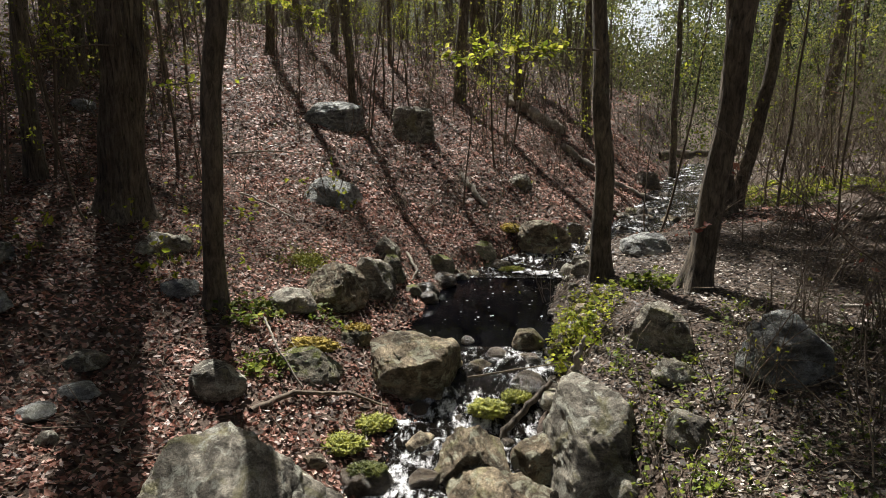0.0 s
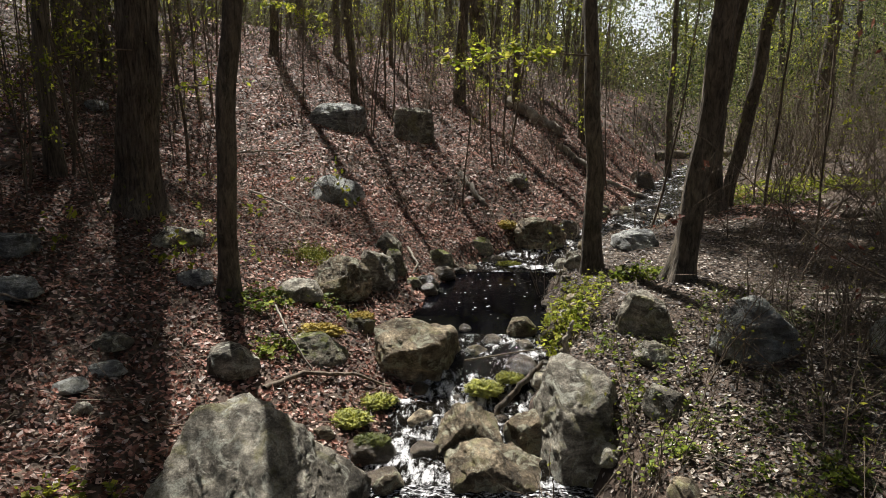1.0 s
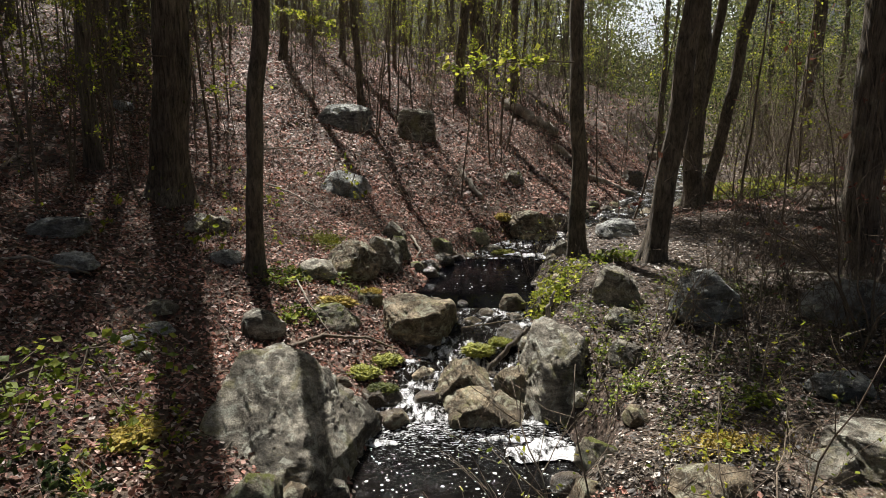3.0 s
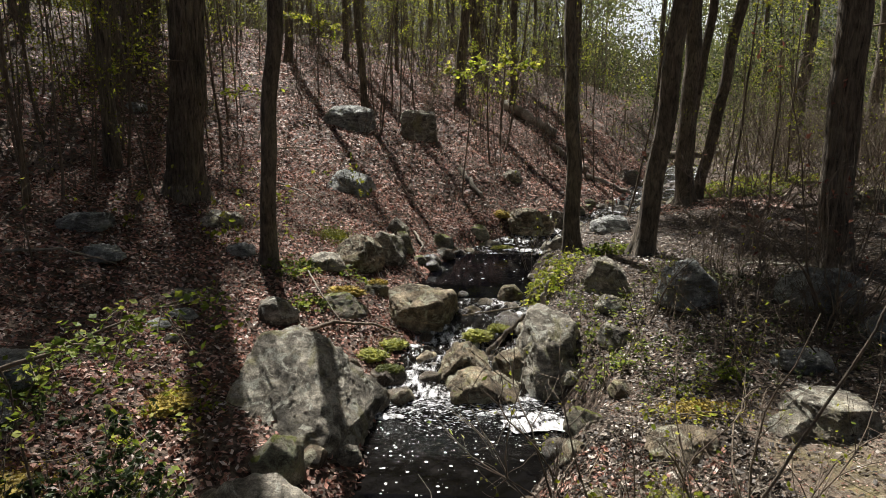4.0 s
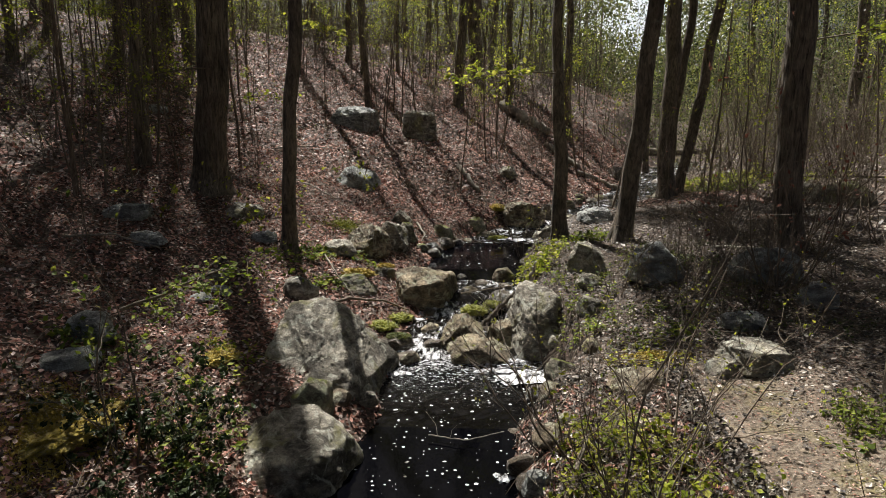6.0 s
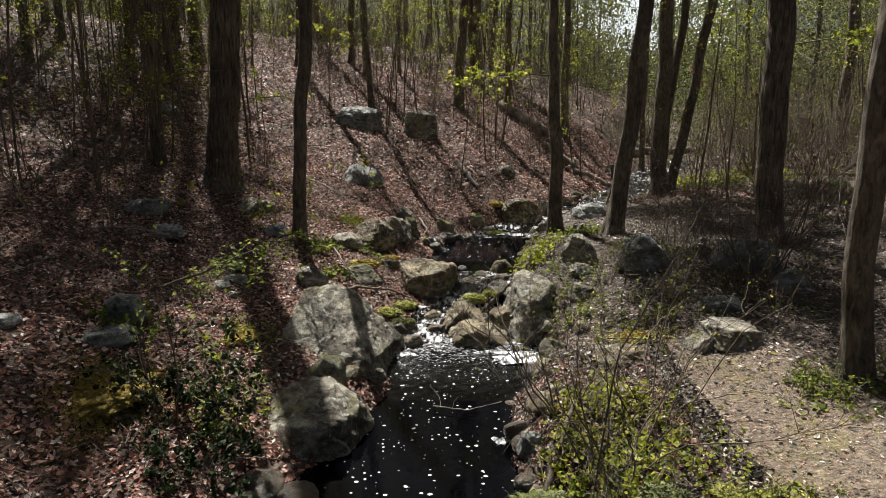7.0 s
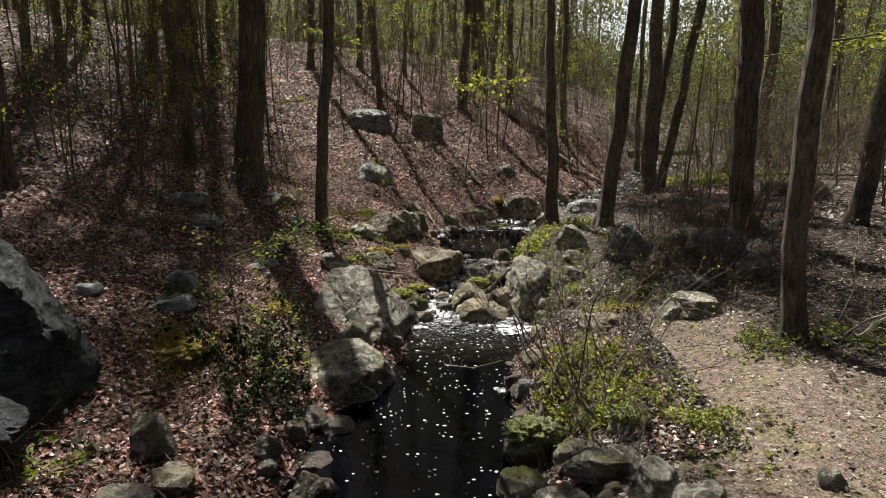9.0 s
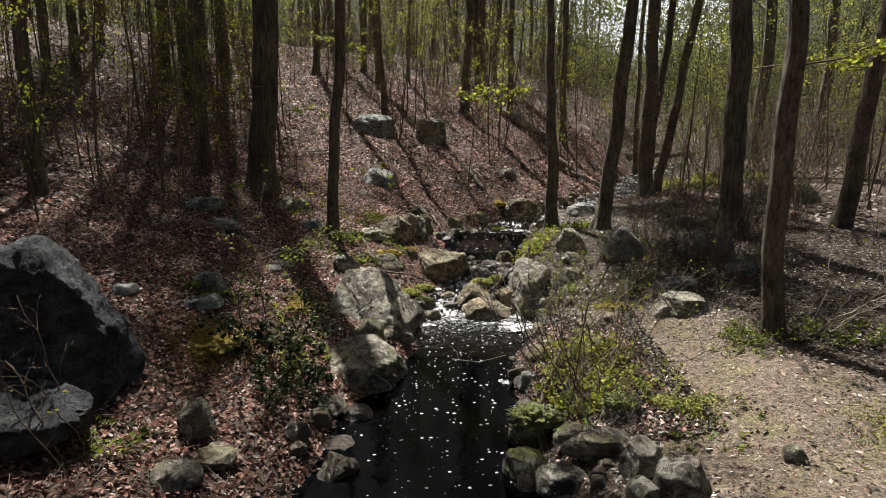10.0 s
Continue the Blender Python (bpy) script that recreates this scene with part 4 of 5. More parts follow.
    tree("slim woodland tree on the wooded slope" if px < 2 else "slim woodland tree beside the valley floor", px, py, dm, (17, 21, 21)[k - 4] if k in TALL else 15, ((k * 37 % 5) - 2, 0), 0.12, 30 + k, M_BARK, 12, 0.05, 0.35, 0.6 if k in TALL else 0.45, 12 if k in TALL else 10, (2.6, 2.5, 2.5)[k - 4] if k in TALL else 2.2, 6, (15000, 5000, 1500)[k - 4] if k in TALL else 2800 if px < -7 or px > 6 else 600, 0.085, sides=18, group="woodland trees")


# ---- woods all round ----
def hemlock(x, y, tall, seed, leaves=2800):
    return tree("tall dark hemlock added for shade", x, y, 0.22, tall, (0, 0), 0.05, seed, M_OAK, 16, 0.06, 0.35, 0.22, 40, 2.6, 4, leaves, 0.09, M_DARKLEAF, sides=10, group="hemlocks")


# added on the left where their mostly unseen crowns cast the wanted shade
for k, (px, py) in enumerate(((-7.6, 12.6), (-8.4, 16.0), (-10.5, 11.5), (-9.6, 20.5), (-12.6, 15.5), (-6.7, 4.3), (-13.5, 8.5), (-9.0, 3.5), (-5.4, 7.4), (-10.5, 19.0), (-14, 19), (-12, 23.5), (-16, 13.5), (-10.2, 17.4), (-6.5, 2.3), (-11, 8.2), (-12.5, 11.2), (-15, 10), (-9.9, 9.4), (-13.5, 6.4), (-11.3, 14.0))):
    hemlock(px, py, 15 if k == 8 else 13 + (k * 5 % 4), 200 + k, 2500 if k == 8 else 7000 if px < -10 else 1300)


# unseen trees behind the camera, added to cut the sky's light
for k, (px, py) in enumerate(((-5.3, -2.4), (-6.6, 0.0), (-3.6, -6.6), (0.6, -9.2), (4.3, -6.4), (6.6, -2.8), (-1.8, -11), (-7.4, -4.4), (8.2, 0.4))):
    hemlock(px, py, 12 + (k * 3 % 4), 230 + k, 5500)


def wood_type(seed, dia, tall, leaves, mat):
    return tree("bare-stemmed woodland tree just coming into leaf", 0, -40 - seed, dia, tall, ((seed % 5) - 2, 0), 0.2, seed, mat, 10, 0.05, 0.3, 0.2, 14, 3.0, 5, leaves, 0.085, M_WOODS, sides=10, group="woods", bury=0.2)


TYPES = [wood_type(60, 0.26, 15, 1500, M_BARK), wood_type(61, 0.36, 18, 1800, M_OAK), wood_type(62, 0.18, 12, 1300, M_BARK), wood_type(63, 0.30, 16, 1500, M_BARK), wood_type(64, 0.14, 10, 1100, M_BARK)]
_r = np.random.default_rng(8)
placed = []
for k in range(4000):
    if len(placed) >= 140:
        break
    px, py = _r.uniform(-34, 42), (_r.uniform(14, 62) if k % 5 else _r.uniform(-26, 14))
    if -9 < px < 9.5 and -9 < py < 14 or abs(px - float(stream_x(py))) < 2.0:
        continue
    if -6.0 < px < 4.5 and 0 < py < 19.5 or py > 22 and abs(px / (py + 2) - 0.265) < 0.035:
        continue
    if any((px - a) ** 2 + (py - b) ** 2 < 2.6 for a, b in placed):
        continue
    placed.append((px, py))
    s = _r.uniform(0.8, 1.25)
    copy_thing(TYPES[k % 5], pose(px, py, ground_z(px, py) - 0.2, 0, 0, _r.uniform(0, 360)) @ Matrix.Scale(s, 4))


# ---- saplings ----
def sapling(label, x, y, tall, dia, seed, leaves, leaf=0.05, leafmat=None, lean=(0, 0), count=9, reach=0.7):
    rng = np.random.default_rng(seed)
    line = trunk_line(rng, tall, math.tan(radians(lean[0])), math.tan(radians(lean[1])), 0.05 * tall / 3, 0.3, 0.35)
    rad = dia / 2 * (1 - 0.75 * line[:, 2] / tall)
    top = new("sapling")
    top.location = (x, y, ground_z(x, y) - 0.03)
    bag = Bag()
    tube(bag, line, rad, 6)
    part("stem", bag.mesh("stem", M_TWIG), top)
    limb, lv, lf = crown_parts(rng, line, rad * 1.2, 0.25, count, reach, 3, leaves, leaf, 0.15, True)
    tagged(part("brushwood", limb.mesh("brushwood", M_TWIG), top), kind="stuff")
    if leaves:
        tagged(part("foliage", mesh_of("foliage", lv, lf, leafmat or M_SPRING, False), top), kind="stuff")
    return tagged(top, label, "sapling", "saplings")


S_TYPES = [sapling("thin understory sapling with a few young yellow-green leaves", -9 - k, -14, 2.6 + 0.8 * k, 0.022 + 0.008 * k, 80 + k, 170 + 90 * k, 0.042, None, (k - 1.5, 1), 8 + 2 * k, 0.6 + 0.15 * k) for k in range(4)]
S_TYPES.append(sapling("bare thin grey sapling", -14, -14, 3.4, 0.03, 90, 0, lean=(3, 0), count=10, reach=0.9))
S_TYPES.append(sapling("bare twiggy brush of the woods floor", -15, -14, 1.7, 0.02, 91, 25, 0.04, lean=(8, 3), count=12, reach=0.9))
_r = np.random.default_rng(21)
for k in range(270):
    if k < 90:
        px, py = _r.uniform(-9, 3.5), _r.uniform(12.5 if k % 2 else 8.5, 21)
    elif k < 190:
        px, py = _r.uniform(4.6, 20), _r.uniform(7, 26)
    else:
        px, py = _r.uniform(-9, -4.2), _r.uniform(2.5, 12)
    if abs(px - float(stream_x(py))) < 1.2:
        continue
    s = _r.uniform(0.7, 1.3)
    copy_thing(S_TYPES[k % 6], pose(px, py, ground_z(px, py) - 0.03, _r.uniform(-6, 6), _r.uniform(-6, 6), _r.uniform(0, 360)) @ Matrix.Scale(s, 4))


# ---- glowing sheet for the bright sky behind the far trees ----
def backdrop():
    m, ns, ls, p = material("glowing sky sheet")
    p.inputs["Base Color"].default_value = (0.8, 0.82, 0.85, 1)
    p.inputs["Emission Color"].default_value = (0.93, 0.97, 1.0, 1)
    # the sheet glows by itself to brighten the gap in the trees
    p.inputs["Emission Strength"].default_value = 0.5
    u = np.linspace(0, 1, 9)
    x, y = 28 + 56 * u, 205 - 8 * np.sin(u * 3.14)
    v = np.concatenate([np.stack([x, y, np.full(9, 17.0)], 1), np.stack([x, y, np.full(9, 70.0)], 1)])
    i = np.arange(8)
    tagged(new("backdrop", mesh_of("backdrop", v, np.stack([i, i + 1, i + 10, i + 9], 1), m)), "added glowing sheet for the bright sky behind the far trees", "backdrop", kind="structure")


backdrop()


# ---- far woods ----
def far_woods(name, label, clumps, n, x0, x1, y0, y1, z0, z1, size, mat, seed):
    rng = np.random.default_rng(seed)
    c = []
    while len(c) < clumps:
        px, py = rng.uniform(x0, x1), rng.uniform(y0, y1)
        up = rng.uniform(z0, z1)
        if py > 22 and abs(px / (py + 2) - 0.265) < 0.035 and up > 0.06 * py and rng.uniform() < 0.9:
            continue
        if -5 < px < 4.5 and py < 22:
            continue
        c.append((px, py, ground_z(px, py) + up))
    c = np.array(c)
    at = c[rng.integers(0, len(c), n)] + rng.normal(size=(n, 3)) * np.array([1.3, 1.3, 0.75])
    at = at[at[:, 2] > height(at[:, 0], at[:, 1])]
    v, f = blade_arrays(rng, at, size * rng.uniform(0.5, 1.7, len(at)) * (0.5 + at[:, 1] / 45))
    tagged(new(name, mesh_of(name, v, f, mat, False)), label, "woods", kind="stuff")


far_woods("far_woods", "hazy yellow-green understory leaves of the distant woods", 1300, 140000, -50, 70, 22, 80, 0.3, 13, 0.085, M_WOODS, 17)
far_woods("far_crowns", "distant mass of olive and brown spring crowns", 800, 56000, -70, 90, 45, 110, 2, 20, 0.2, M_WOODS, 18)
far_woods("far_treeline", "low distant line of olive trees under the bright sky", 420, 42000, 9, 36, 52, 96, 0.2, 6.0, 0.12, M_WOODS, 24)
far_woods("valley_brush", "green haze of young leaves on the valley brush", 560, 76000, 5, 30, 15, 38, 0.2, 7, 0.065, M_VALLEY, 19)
far_woods("valley_evergreens", "dark evergreen boughs in the depth of the valley", 130, 34000, 8, 32, 18, 42, 0.3, 9, 0.075, M_DARKLEAF, 25)
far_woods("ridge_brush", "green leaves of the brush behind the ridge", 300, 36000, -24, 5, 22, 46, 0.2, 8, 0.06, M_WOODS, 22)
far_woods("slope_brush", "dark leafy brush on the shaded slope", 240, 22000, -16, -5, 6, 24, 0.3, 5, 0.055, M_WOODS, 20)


def thicket(n, seed):
    """Thin stems and twigs crowding the far woods."""
    rng = np.random.default_rng(seed)
    bag = Bag()
    k = 0
    while k < n:
        x, y = rng.uniform(-45, 60), rng.uniform(19, 75)
        if -5 < x < 4.5 and y < 22 or abs(x - float(stream_x(y))) < 1.2:
            continue
        if y > 22 and abs(x / (y + 2) - 0.265) < 0.03 and rng.uniform() < 0.85:
            continue
        k += 1
        h, r = rng.uniform(2.5, 13), rng.uniform(0.012, 0.05)
        p = np.array([x, y, ground_z(x, y) - 0.1])
        d = np.array([rng.normal() * 0.17, rng.normal() * 0.17, 1.0])
        m = p + d * h * 0.5 + rng.normal(size=3) * np.array([0.15, 0.15, 0])
        q = m + (d + rng.normal(size=3) * np.array([0.12, 0.12, 0])) * h * 0.5
        tube(bag, [p, m, q], [r, r * 0.7, r * 0.2], 3)
        for _ in range(7):
            a = p + (q - p) * rng.uniform(0.25, 0.95)
            e = a + np.array([rng.normal(), rng.normal(), abs(rng.normal()) * 0.7 + 0.2]) * h * 0.17
            tube(bag, [a, e], [r * 0.35, r * 0.12], 3)
    tagged(new("far_thicket", bag.mesh("far_thicket", M_BARK)), "crowd of thin bare stems in the distant woods", "woods", kind="stuff")


thicket(1800, 23)


def prisms(a, b, ra, rb, rng):
    """Three-sided tapering twigs from points a to points b."""
    d = b - a
    d = d / (np.linalg.norm(d, axis=1)[:, None] + 1e-9)
    u = np.cross(d, rng.normal(size=d.shape))
    u /= np.linalg.norm(u, axis=1)[:, None] + 1e-9
    w = np.cross(d, u)
    th = np.array([0, 2.094, 4.189])
    ring = np.cos(th)[None, :, None] * u[:, None] + np.sin(th)[None, :, None] * w[:, None]
    v = np.concatenate([a[:, None] + ring * ra[:, None, None], b[:, None] + ring * rb[:, None, None]], 1)
    k = np.arange(len(a))[:, None] * 6
    f = np.concatenate([k + np.array(q) for q in ((0, 1, 4, 3), (1, 2, 5, 4), (2, 0, 3, 5))])
    return v.reshape(-1, 3), f


def brush_mass(name, label, n, x0, x1, y0, y1, tall, seed, mat, clear=1.3):
    """Crowded bare bushes: arching stems, twigs and side twigs."""
    rng = np.random.default_rng(seed)
    x, y = rng.uniform(x0, x1, n), rng.uniform(y0, y1, n)
    k = np.abs(x - stream_x(y)) > clear + rng.uniform(0, 0.6, n)
    x, y = x[k], y[k]
    base = np.repeat(np.stack([x, y, height(x, y) - 0.03], 1), 5, 0)
    h = np.repeat(tall * rng.uniform(0.35, 1.2, len(x)), 5) * rng.uniform(0.5, 1.1, len(base))
    r = 0.0035 * h + rng.uniform(0.002, 0.006, len(base))
    p = base + rng.normal(size=base.shape) * np.array([0.12, 0.12, 0])
    d = rng.normal(size=base.shape) * np.array([0.38, 0.38, 0]) + np.array([0, 0, 1.0])
    bag = Bag()
    for s in range(4):
        d = d + rng.normal(size=d.shape) * 0.2
        d /= np.linalg.norm(d, axis=1)[:, None]
        q = p + d * (h / 4)[:, None]
        bag.add(*prisms(p, q, r * (1 - 0.22 * s), r * (0.78 - 0.22 * s), rng))
        if s:
            for _ in range(2):
                e = d + rng.normal(size=d.shape) * 0.75
                e /= np.linalg.norm(e, axis=1)[:, None]
                a = p + (q - p) * rng.uniform(0, 1, len(p))[:, None]
                m = a + e * (h * rng.uniform(0.1, 0.22, len(p)))[:, None]
                bag.add(*prisms(a, m, r * 0.35, r * 0.25, rng))
                for _ in range(2):
                    e2 = e + rng.normal(size=d.shape) * 0.6
                    bag.add(*prisms(m, m + e2 * (h * rng.uniform(0.05, 0.16, len(p)))[:, None], r * 0.25, r * 0.08, rng))
        p = q
    tagged(new(name, bag.mesh(name, mat)), label, "brush", kind="stuff")


brush_mass("brush_thicket", "tangle of bare grey brush filling the valley", 330, 5.0, 24, 10.5, 32, 3.2, 90, M_TWIG)
brush_mass("brush_thicket", "dark bare brush on the crest of the hill", 170, -9, 4, 17.5, 27, 2.6, 91, M_BARK)
brush_mass("brush_thicket", "thin bare brush on the shaded slope", 70, -12, -4.8, 4, 20, 2.2, 92, M_BARK)
brush_mass("brush_thicket", "fine dry stems standing in the hillside leaves", 80, -4.5, 3.5, 8.5, 17, 1.5, 93, M_TWIG)
brush_mass("brush_thicket", "fine bare brush on the shaded bank", 24, 2.6, 6, 2.6, 9, 1.7, 94, M_TWIG)
brush_mass("brush_thicket", "low dark brush among the boulders of the bank", 36, 1.75, 4.2, 2.3, 4.8, 0.8, 95, M_TWIG)


# ---- leaf litter ----
def litter(name, n, x0, x1, y0, y1, size, seed, plain=False, side=0):
    rng = np.random.default_rng(seed)
    x, y = rng.uniform(x0, x1, n), rng.uniform(y0, y1, n)
    d = np.abs(x - stream_x(y)) / np.sqrt(1 + ((stream_x(y + 0.4) - stream_x(y - 0.4)) / 0.8) ** 2) - stream_half(y)
    keep = d > rng.uniform(-0.12, 0.10, n)
    bare = np.hypot((x - 2.25 + 0.1 * (y + 0.75)) / 1.0, (y + 0.75) / 3.0)
    if side < 2:
        keep &= (bare > 1.05) | (rng.uniform(0, 1, n) < 0.09 + 0.9 * np.clip(bare - 0.55, 0, 1))
    if side:
        keep &= (x > stream_x(y)) == (side > 0)
    x, y = x[keep], y[keep]
    z = height(x, y)
    e = 0.05
    nx, ny = (height(x - e, y) - height(x + e, y)) / (2 * e), (height(x, y - e) - height(x, y + e)) / (2 * e)
    up = np.stack([nx, ny, np.ones_like(nx)], 1)
    s = size * rng.uniform(0.55, 1.35, len(x))
    at = np.stack([x, y, z + rng.uniform(0.003, 0.03, len(x))], 1)
    v, f = leaf_arrays(rng, at, s, 0.74 if side == 1 else 0.6, 0.2 if side == 1 else 0.28, 0.6, up)
    if plain:
        k = np.arange(len(at))[:, None] * 5
        f = np.concatenate([k + np.array((0, 4, 3)), k + np.array((4, 2, 3))])
    mat = M_OLDLITTER_SHADE if side in (1, 3) else M_LITTER
    tagged(new(name, mesh_of(name, v, f, mat, False)), "carpet of old grey-brown fallen leaves, darkened for the bank's shade" if side in (1, 3) else "carpet of dry red-brown and tan fallen leaves", "leaf litter", kind="stuff")


litter("leaf_litter", 115000, -6, 2.5, -2.5, 10, 0.05, 41, False, -1)
litter("leaf_litter", 120000, -1.5, 6, -2.5, 10, 0.04, 47, False, 1)
litter("leaf_litter_bank", 6000, 0.3, 1.55, -0.6, 1.9, 0.042, 49, False, 2)
litter("leaf_litter_bank", 11000, 0.3, 1.75, -0.6, 2.1, 0.045, 50, False, 3)
litter("leaf_litter_far", 85000, -9, 6, 9, 21, 0.07, 42, True)
litter("leaf_litter_far", 26000, -16, 12, 10, 30, 0.12, 45, True, -1)
litter("leaf_litter_far", 26000, 0, 22, 10, 30, 0.11, 48, True, 1)
litter("leaf_litter_back", 34000, -9, 9, -11, -2.4, 0.085, 46, True)
litter("leaf_litter_side", 22000, -14, -6, -4, 10, 0.10, 43, True)
litter("leaf_litter_side", 16000, 6, 14, -4, 10, 0.10, 44, True, 1)


def path_debris(n, seed):
    rng = np.random.default_rng(seed)
    x, y = rng.uniform(0.6, 4.2, n), rng.uniform(-3.2, 3.2, n)
    k = np.abs(x - stream_x(y)) > stream_half(y) + 0.1
    x, y = x[k], y[k]
    at = np.stack([x, y, height(x, y) + rng.uniform(0.002, 0.01, len(x))], 1)
    v, f = leaf_arrays(rng, at, 0.016 * rng.uniform(0.4, 1.7, len(x)), 0.85, 0.2, 0.4)
    tagged(new("leaf_crumbs", mesh_of("leaf_crumbs", v, f, M_LITTER, False)), "broken leaf crumbs trodden into the path", "leaf litter", kind="stuff")


path_debris(26000, 61)


def straw(name, label, n, x0, x1, y0, y1, long, seed, mat):
    """Short dry stems and needles lying on the ground."""
    rng = np.random.default_rng(seed)
    x, y = rng.uniform(x0, x1, n), rng.uniform(y0, y1, n)
    k = np.abs(x - stream_x(y)) > stream_half(y) + 0.08
    x, y = x[k], y[k]
    a = rng.uniform(0, 6.283, len(x))
    w = long * rng.uniform(0.3, 1.3, len(x))
    ex, ey = x + np.cos(a) * w, y + np.sin(a) * w
    p = np.stack([x, y, height(x, y) + rng.uniform(0.003, 0.014, len(x))], 1)
    q = np.stack([ex, ey, height(ex, ey) + rng.uniform(0.002, 0.022, len(x))], 1)
    r = rng.uniform(0.0008, 0.002, len(x))
    v, f = prisms(p, q, r, r * 0.6, rng)
    tagged(new(name, mesh_of(name, v, f, mat)), label, "straw", kind="stuff")


straw("straw", "pale dry straw and needles trodden into the path", 24000, 0.7, 4.0, -3.0, 2.6, 0.05, 62, M_DEAD)
straw("straw", "thin brown stems in the leaves of the shaded bank", 5000, 1.0, 5.0, 2.0, 7.0, 0.09, 63, M_TWIG)
straw("straw", "thin dead stems in the leaves of the hillside", 7000, -4.5, 2.0, 7.0, 13.5, 0.16, 64, M_DEAD)
straw("straw", "thin dead stems in the leaves of the bank", 5000, -5.0, -0.8, -1.5, 7.0, 0.09, 65, M_TWIG)
brush_mass("dry_stalks", "dry tan stalks standing among the bank's herbs", 36, 0.45, 1.5, -0.4, 1.7, 0.42, 96, M_DEAD, 0.75)


# ---- fallen wood ----
def stick(label, pts, r0, r1, mat, name="stick", sides=8, lift=0.02, twigs=0, seed=1):
    """A fallen branch through ground points (x, y, height over the ground)."""
    p = np.array([(a, b, ground_z(a, b) + c + lift) for a, b, c in pts], float)
    u = np.linspace(0, 1, len(p))
    k = np.linspace(0, 1, 6 * len(p))
    rng = np.random.default_rng(seed)
    line = np.stack([np.interp(k, u, p[:, i]) for i in range(3)], 1) + rng.normal(size=(len(k), 3)) * r0 * 0.25
    base = line[0].copy()
    bag = Bag()
    tube(bag, line - base, np.linspace(r0, r1, len(k)), sides, furrow(seed, 9, 0.12))
    for _ in range(twigs):
        i = rng.integers(2, len(k) - 1)
        t = bent(rng, line[i] - base, rng.normal(size=3) + np.array([0, 0, 0.6]), rng.uniform(0.1, 0.3), 4, 0.2)
        tube(bag, t, np.linspace(r1 * 0.7, r1 * 0.25, 5), 4)
    ob = new(name, bag.mesh(name, mat))
    ob.location = base
    return tagged(ob, label, "fallen wood")


stick("forked pale dead branch lying on leaves beside the stream", [(-1.68, 4.18, 0.0), (-1.45, 4.46, 0.04), (-1.02, 4.62, 0.06), (-0.70, 4.66, 0.03)], 0.024, 0.01, M_TWIG, twigs=3, seed=3)
stick("thin grey dead branch leaning on the mossy slab", [(-1.86, 5.14, 0.16), (-1.66, 4.83, 0.14), (-1.38, 4.58, 0.02)], 0.012, 0.007, M_DEAD, seed=4)
stick("reddish dead stick at the pool's head", [(-0.88, 8.15, 0.05), (-0.70, 7.72, 0.06), (-0.76, 7.5, 0.0)], 0.02, 0.012, M_DEAD, seed=5)
stick("bleached grey log lying down the slope", [(-0.20, 11.3, 0.05), (0.28, 10.45, 0.04)], 0.06, 0.045, M_DEAD, "log", 12, seed=6)
stick("rotten brown log on the hillside", [(1.2, 18.7, 0.12), (2.65, 17.1, 0.14)], 0.17, 0.13, M_DEAD, "log", 14, seed=7)
stick("fallen log across the distant brook", [(6.6, 21.4, 0.30), (9.3, 21.8, 0.34)], 0.16, 0.12, M_BARK, "log", 14, seed=8)
stick("fallen pole beside the brook", [(3.1, 14.6, 0.1), (4.4, 14.6, 0.16), (5.4, 14.9, 0.12)], 0.07, 0.04, M_DEAD, "log", 10, seed=9)
stick("pale fallen log at the foot of the hill", [(2.4, 16.0, 0.08), (3.2, 14.9, 0.1)], 0.09, 0.07, M_DEAD, "log", 12, seed=10)
stick("grey broken stub standing by the pale block", [(0.80, 4.60, 0.0), (0.82, 4.58, 0.17), (0.86, 4.57, 0.30)], 0.032, 0.012, M_DEAD, "stub", seed=11)
stick("thin twig lying across the rapids", [(-0.05, 4.92, 0.42), (0.75, 5.0, 0.2)], 0.008, 0.005, M_TWIG, seed=12)
stick("thin bare twig floating in the pool", [(-0.28, 1.80, 0.27), (0.02, 1.72, 0.27), (0.32, 1.68, 0.24)], 0.006, 0.003, M_DEAD, twigs=2, seed=13)
stick("wet dark branch wedged beside the cascade", [(0.22, 4.42, 0.22), (0.62, 4.62, 0.22)], 0.03, 0.02, M_OAK, seed=14)
stick("mossy root along the foot of the bank", [(0.45, 0.15, 0.1), (0.62, 0.55, 0.14), (0.80, 0.95, 0.12)], 0.025, 0.014, M_BARK, "root", seed=15)
for k, (a, b, c, d) in enumerate(((5.6, 8.9, 7.6, 9.3), (7.2, 11.8, 10.4, 11.2), (-3.3, 8.6, -2.3, 8.0), (-4.6, 4.0, -3.7, 4.4), (3.2, 5.2, 4.0, 4.6), (-3.9, 9.8, -2.9, 10.5))):
    stick("fallen dead pole in the brush" if a > 4.3 else "thin dead branch lying in the leaves", [(a, b, 0.05), ((a + c) / 2, (b + d) / 2, 0.1), (c, d, 0.04)], 0.035 if a > 4.3 else 0.018, 0.015 if a > 4.3 else 0.008, M_BARK if a > 4.3 else M_DEAD, "branch", twigs=4, seed=20 + k)


def fallen_twigs(n, seed):
    rng = np.random.default_rng(seed)
    bag = Bag()
    for k in range(n):
        x, y = (rng.uniform(-5.5, 5.5), rng.uniform(-2, 11)) if k % 3 else (rng.uniform(-6, 9), rng.uniform(8, 18))
        if abs(x - float(stream_x(y))) < float(stream_half(y)) + 0.1:
            continue
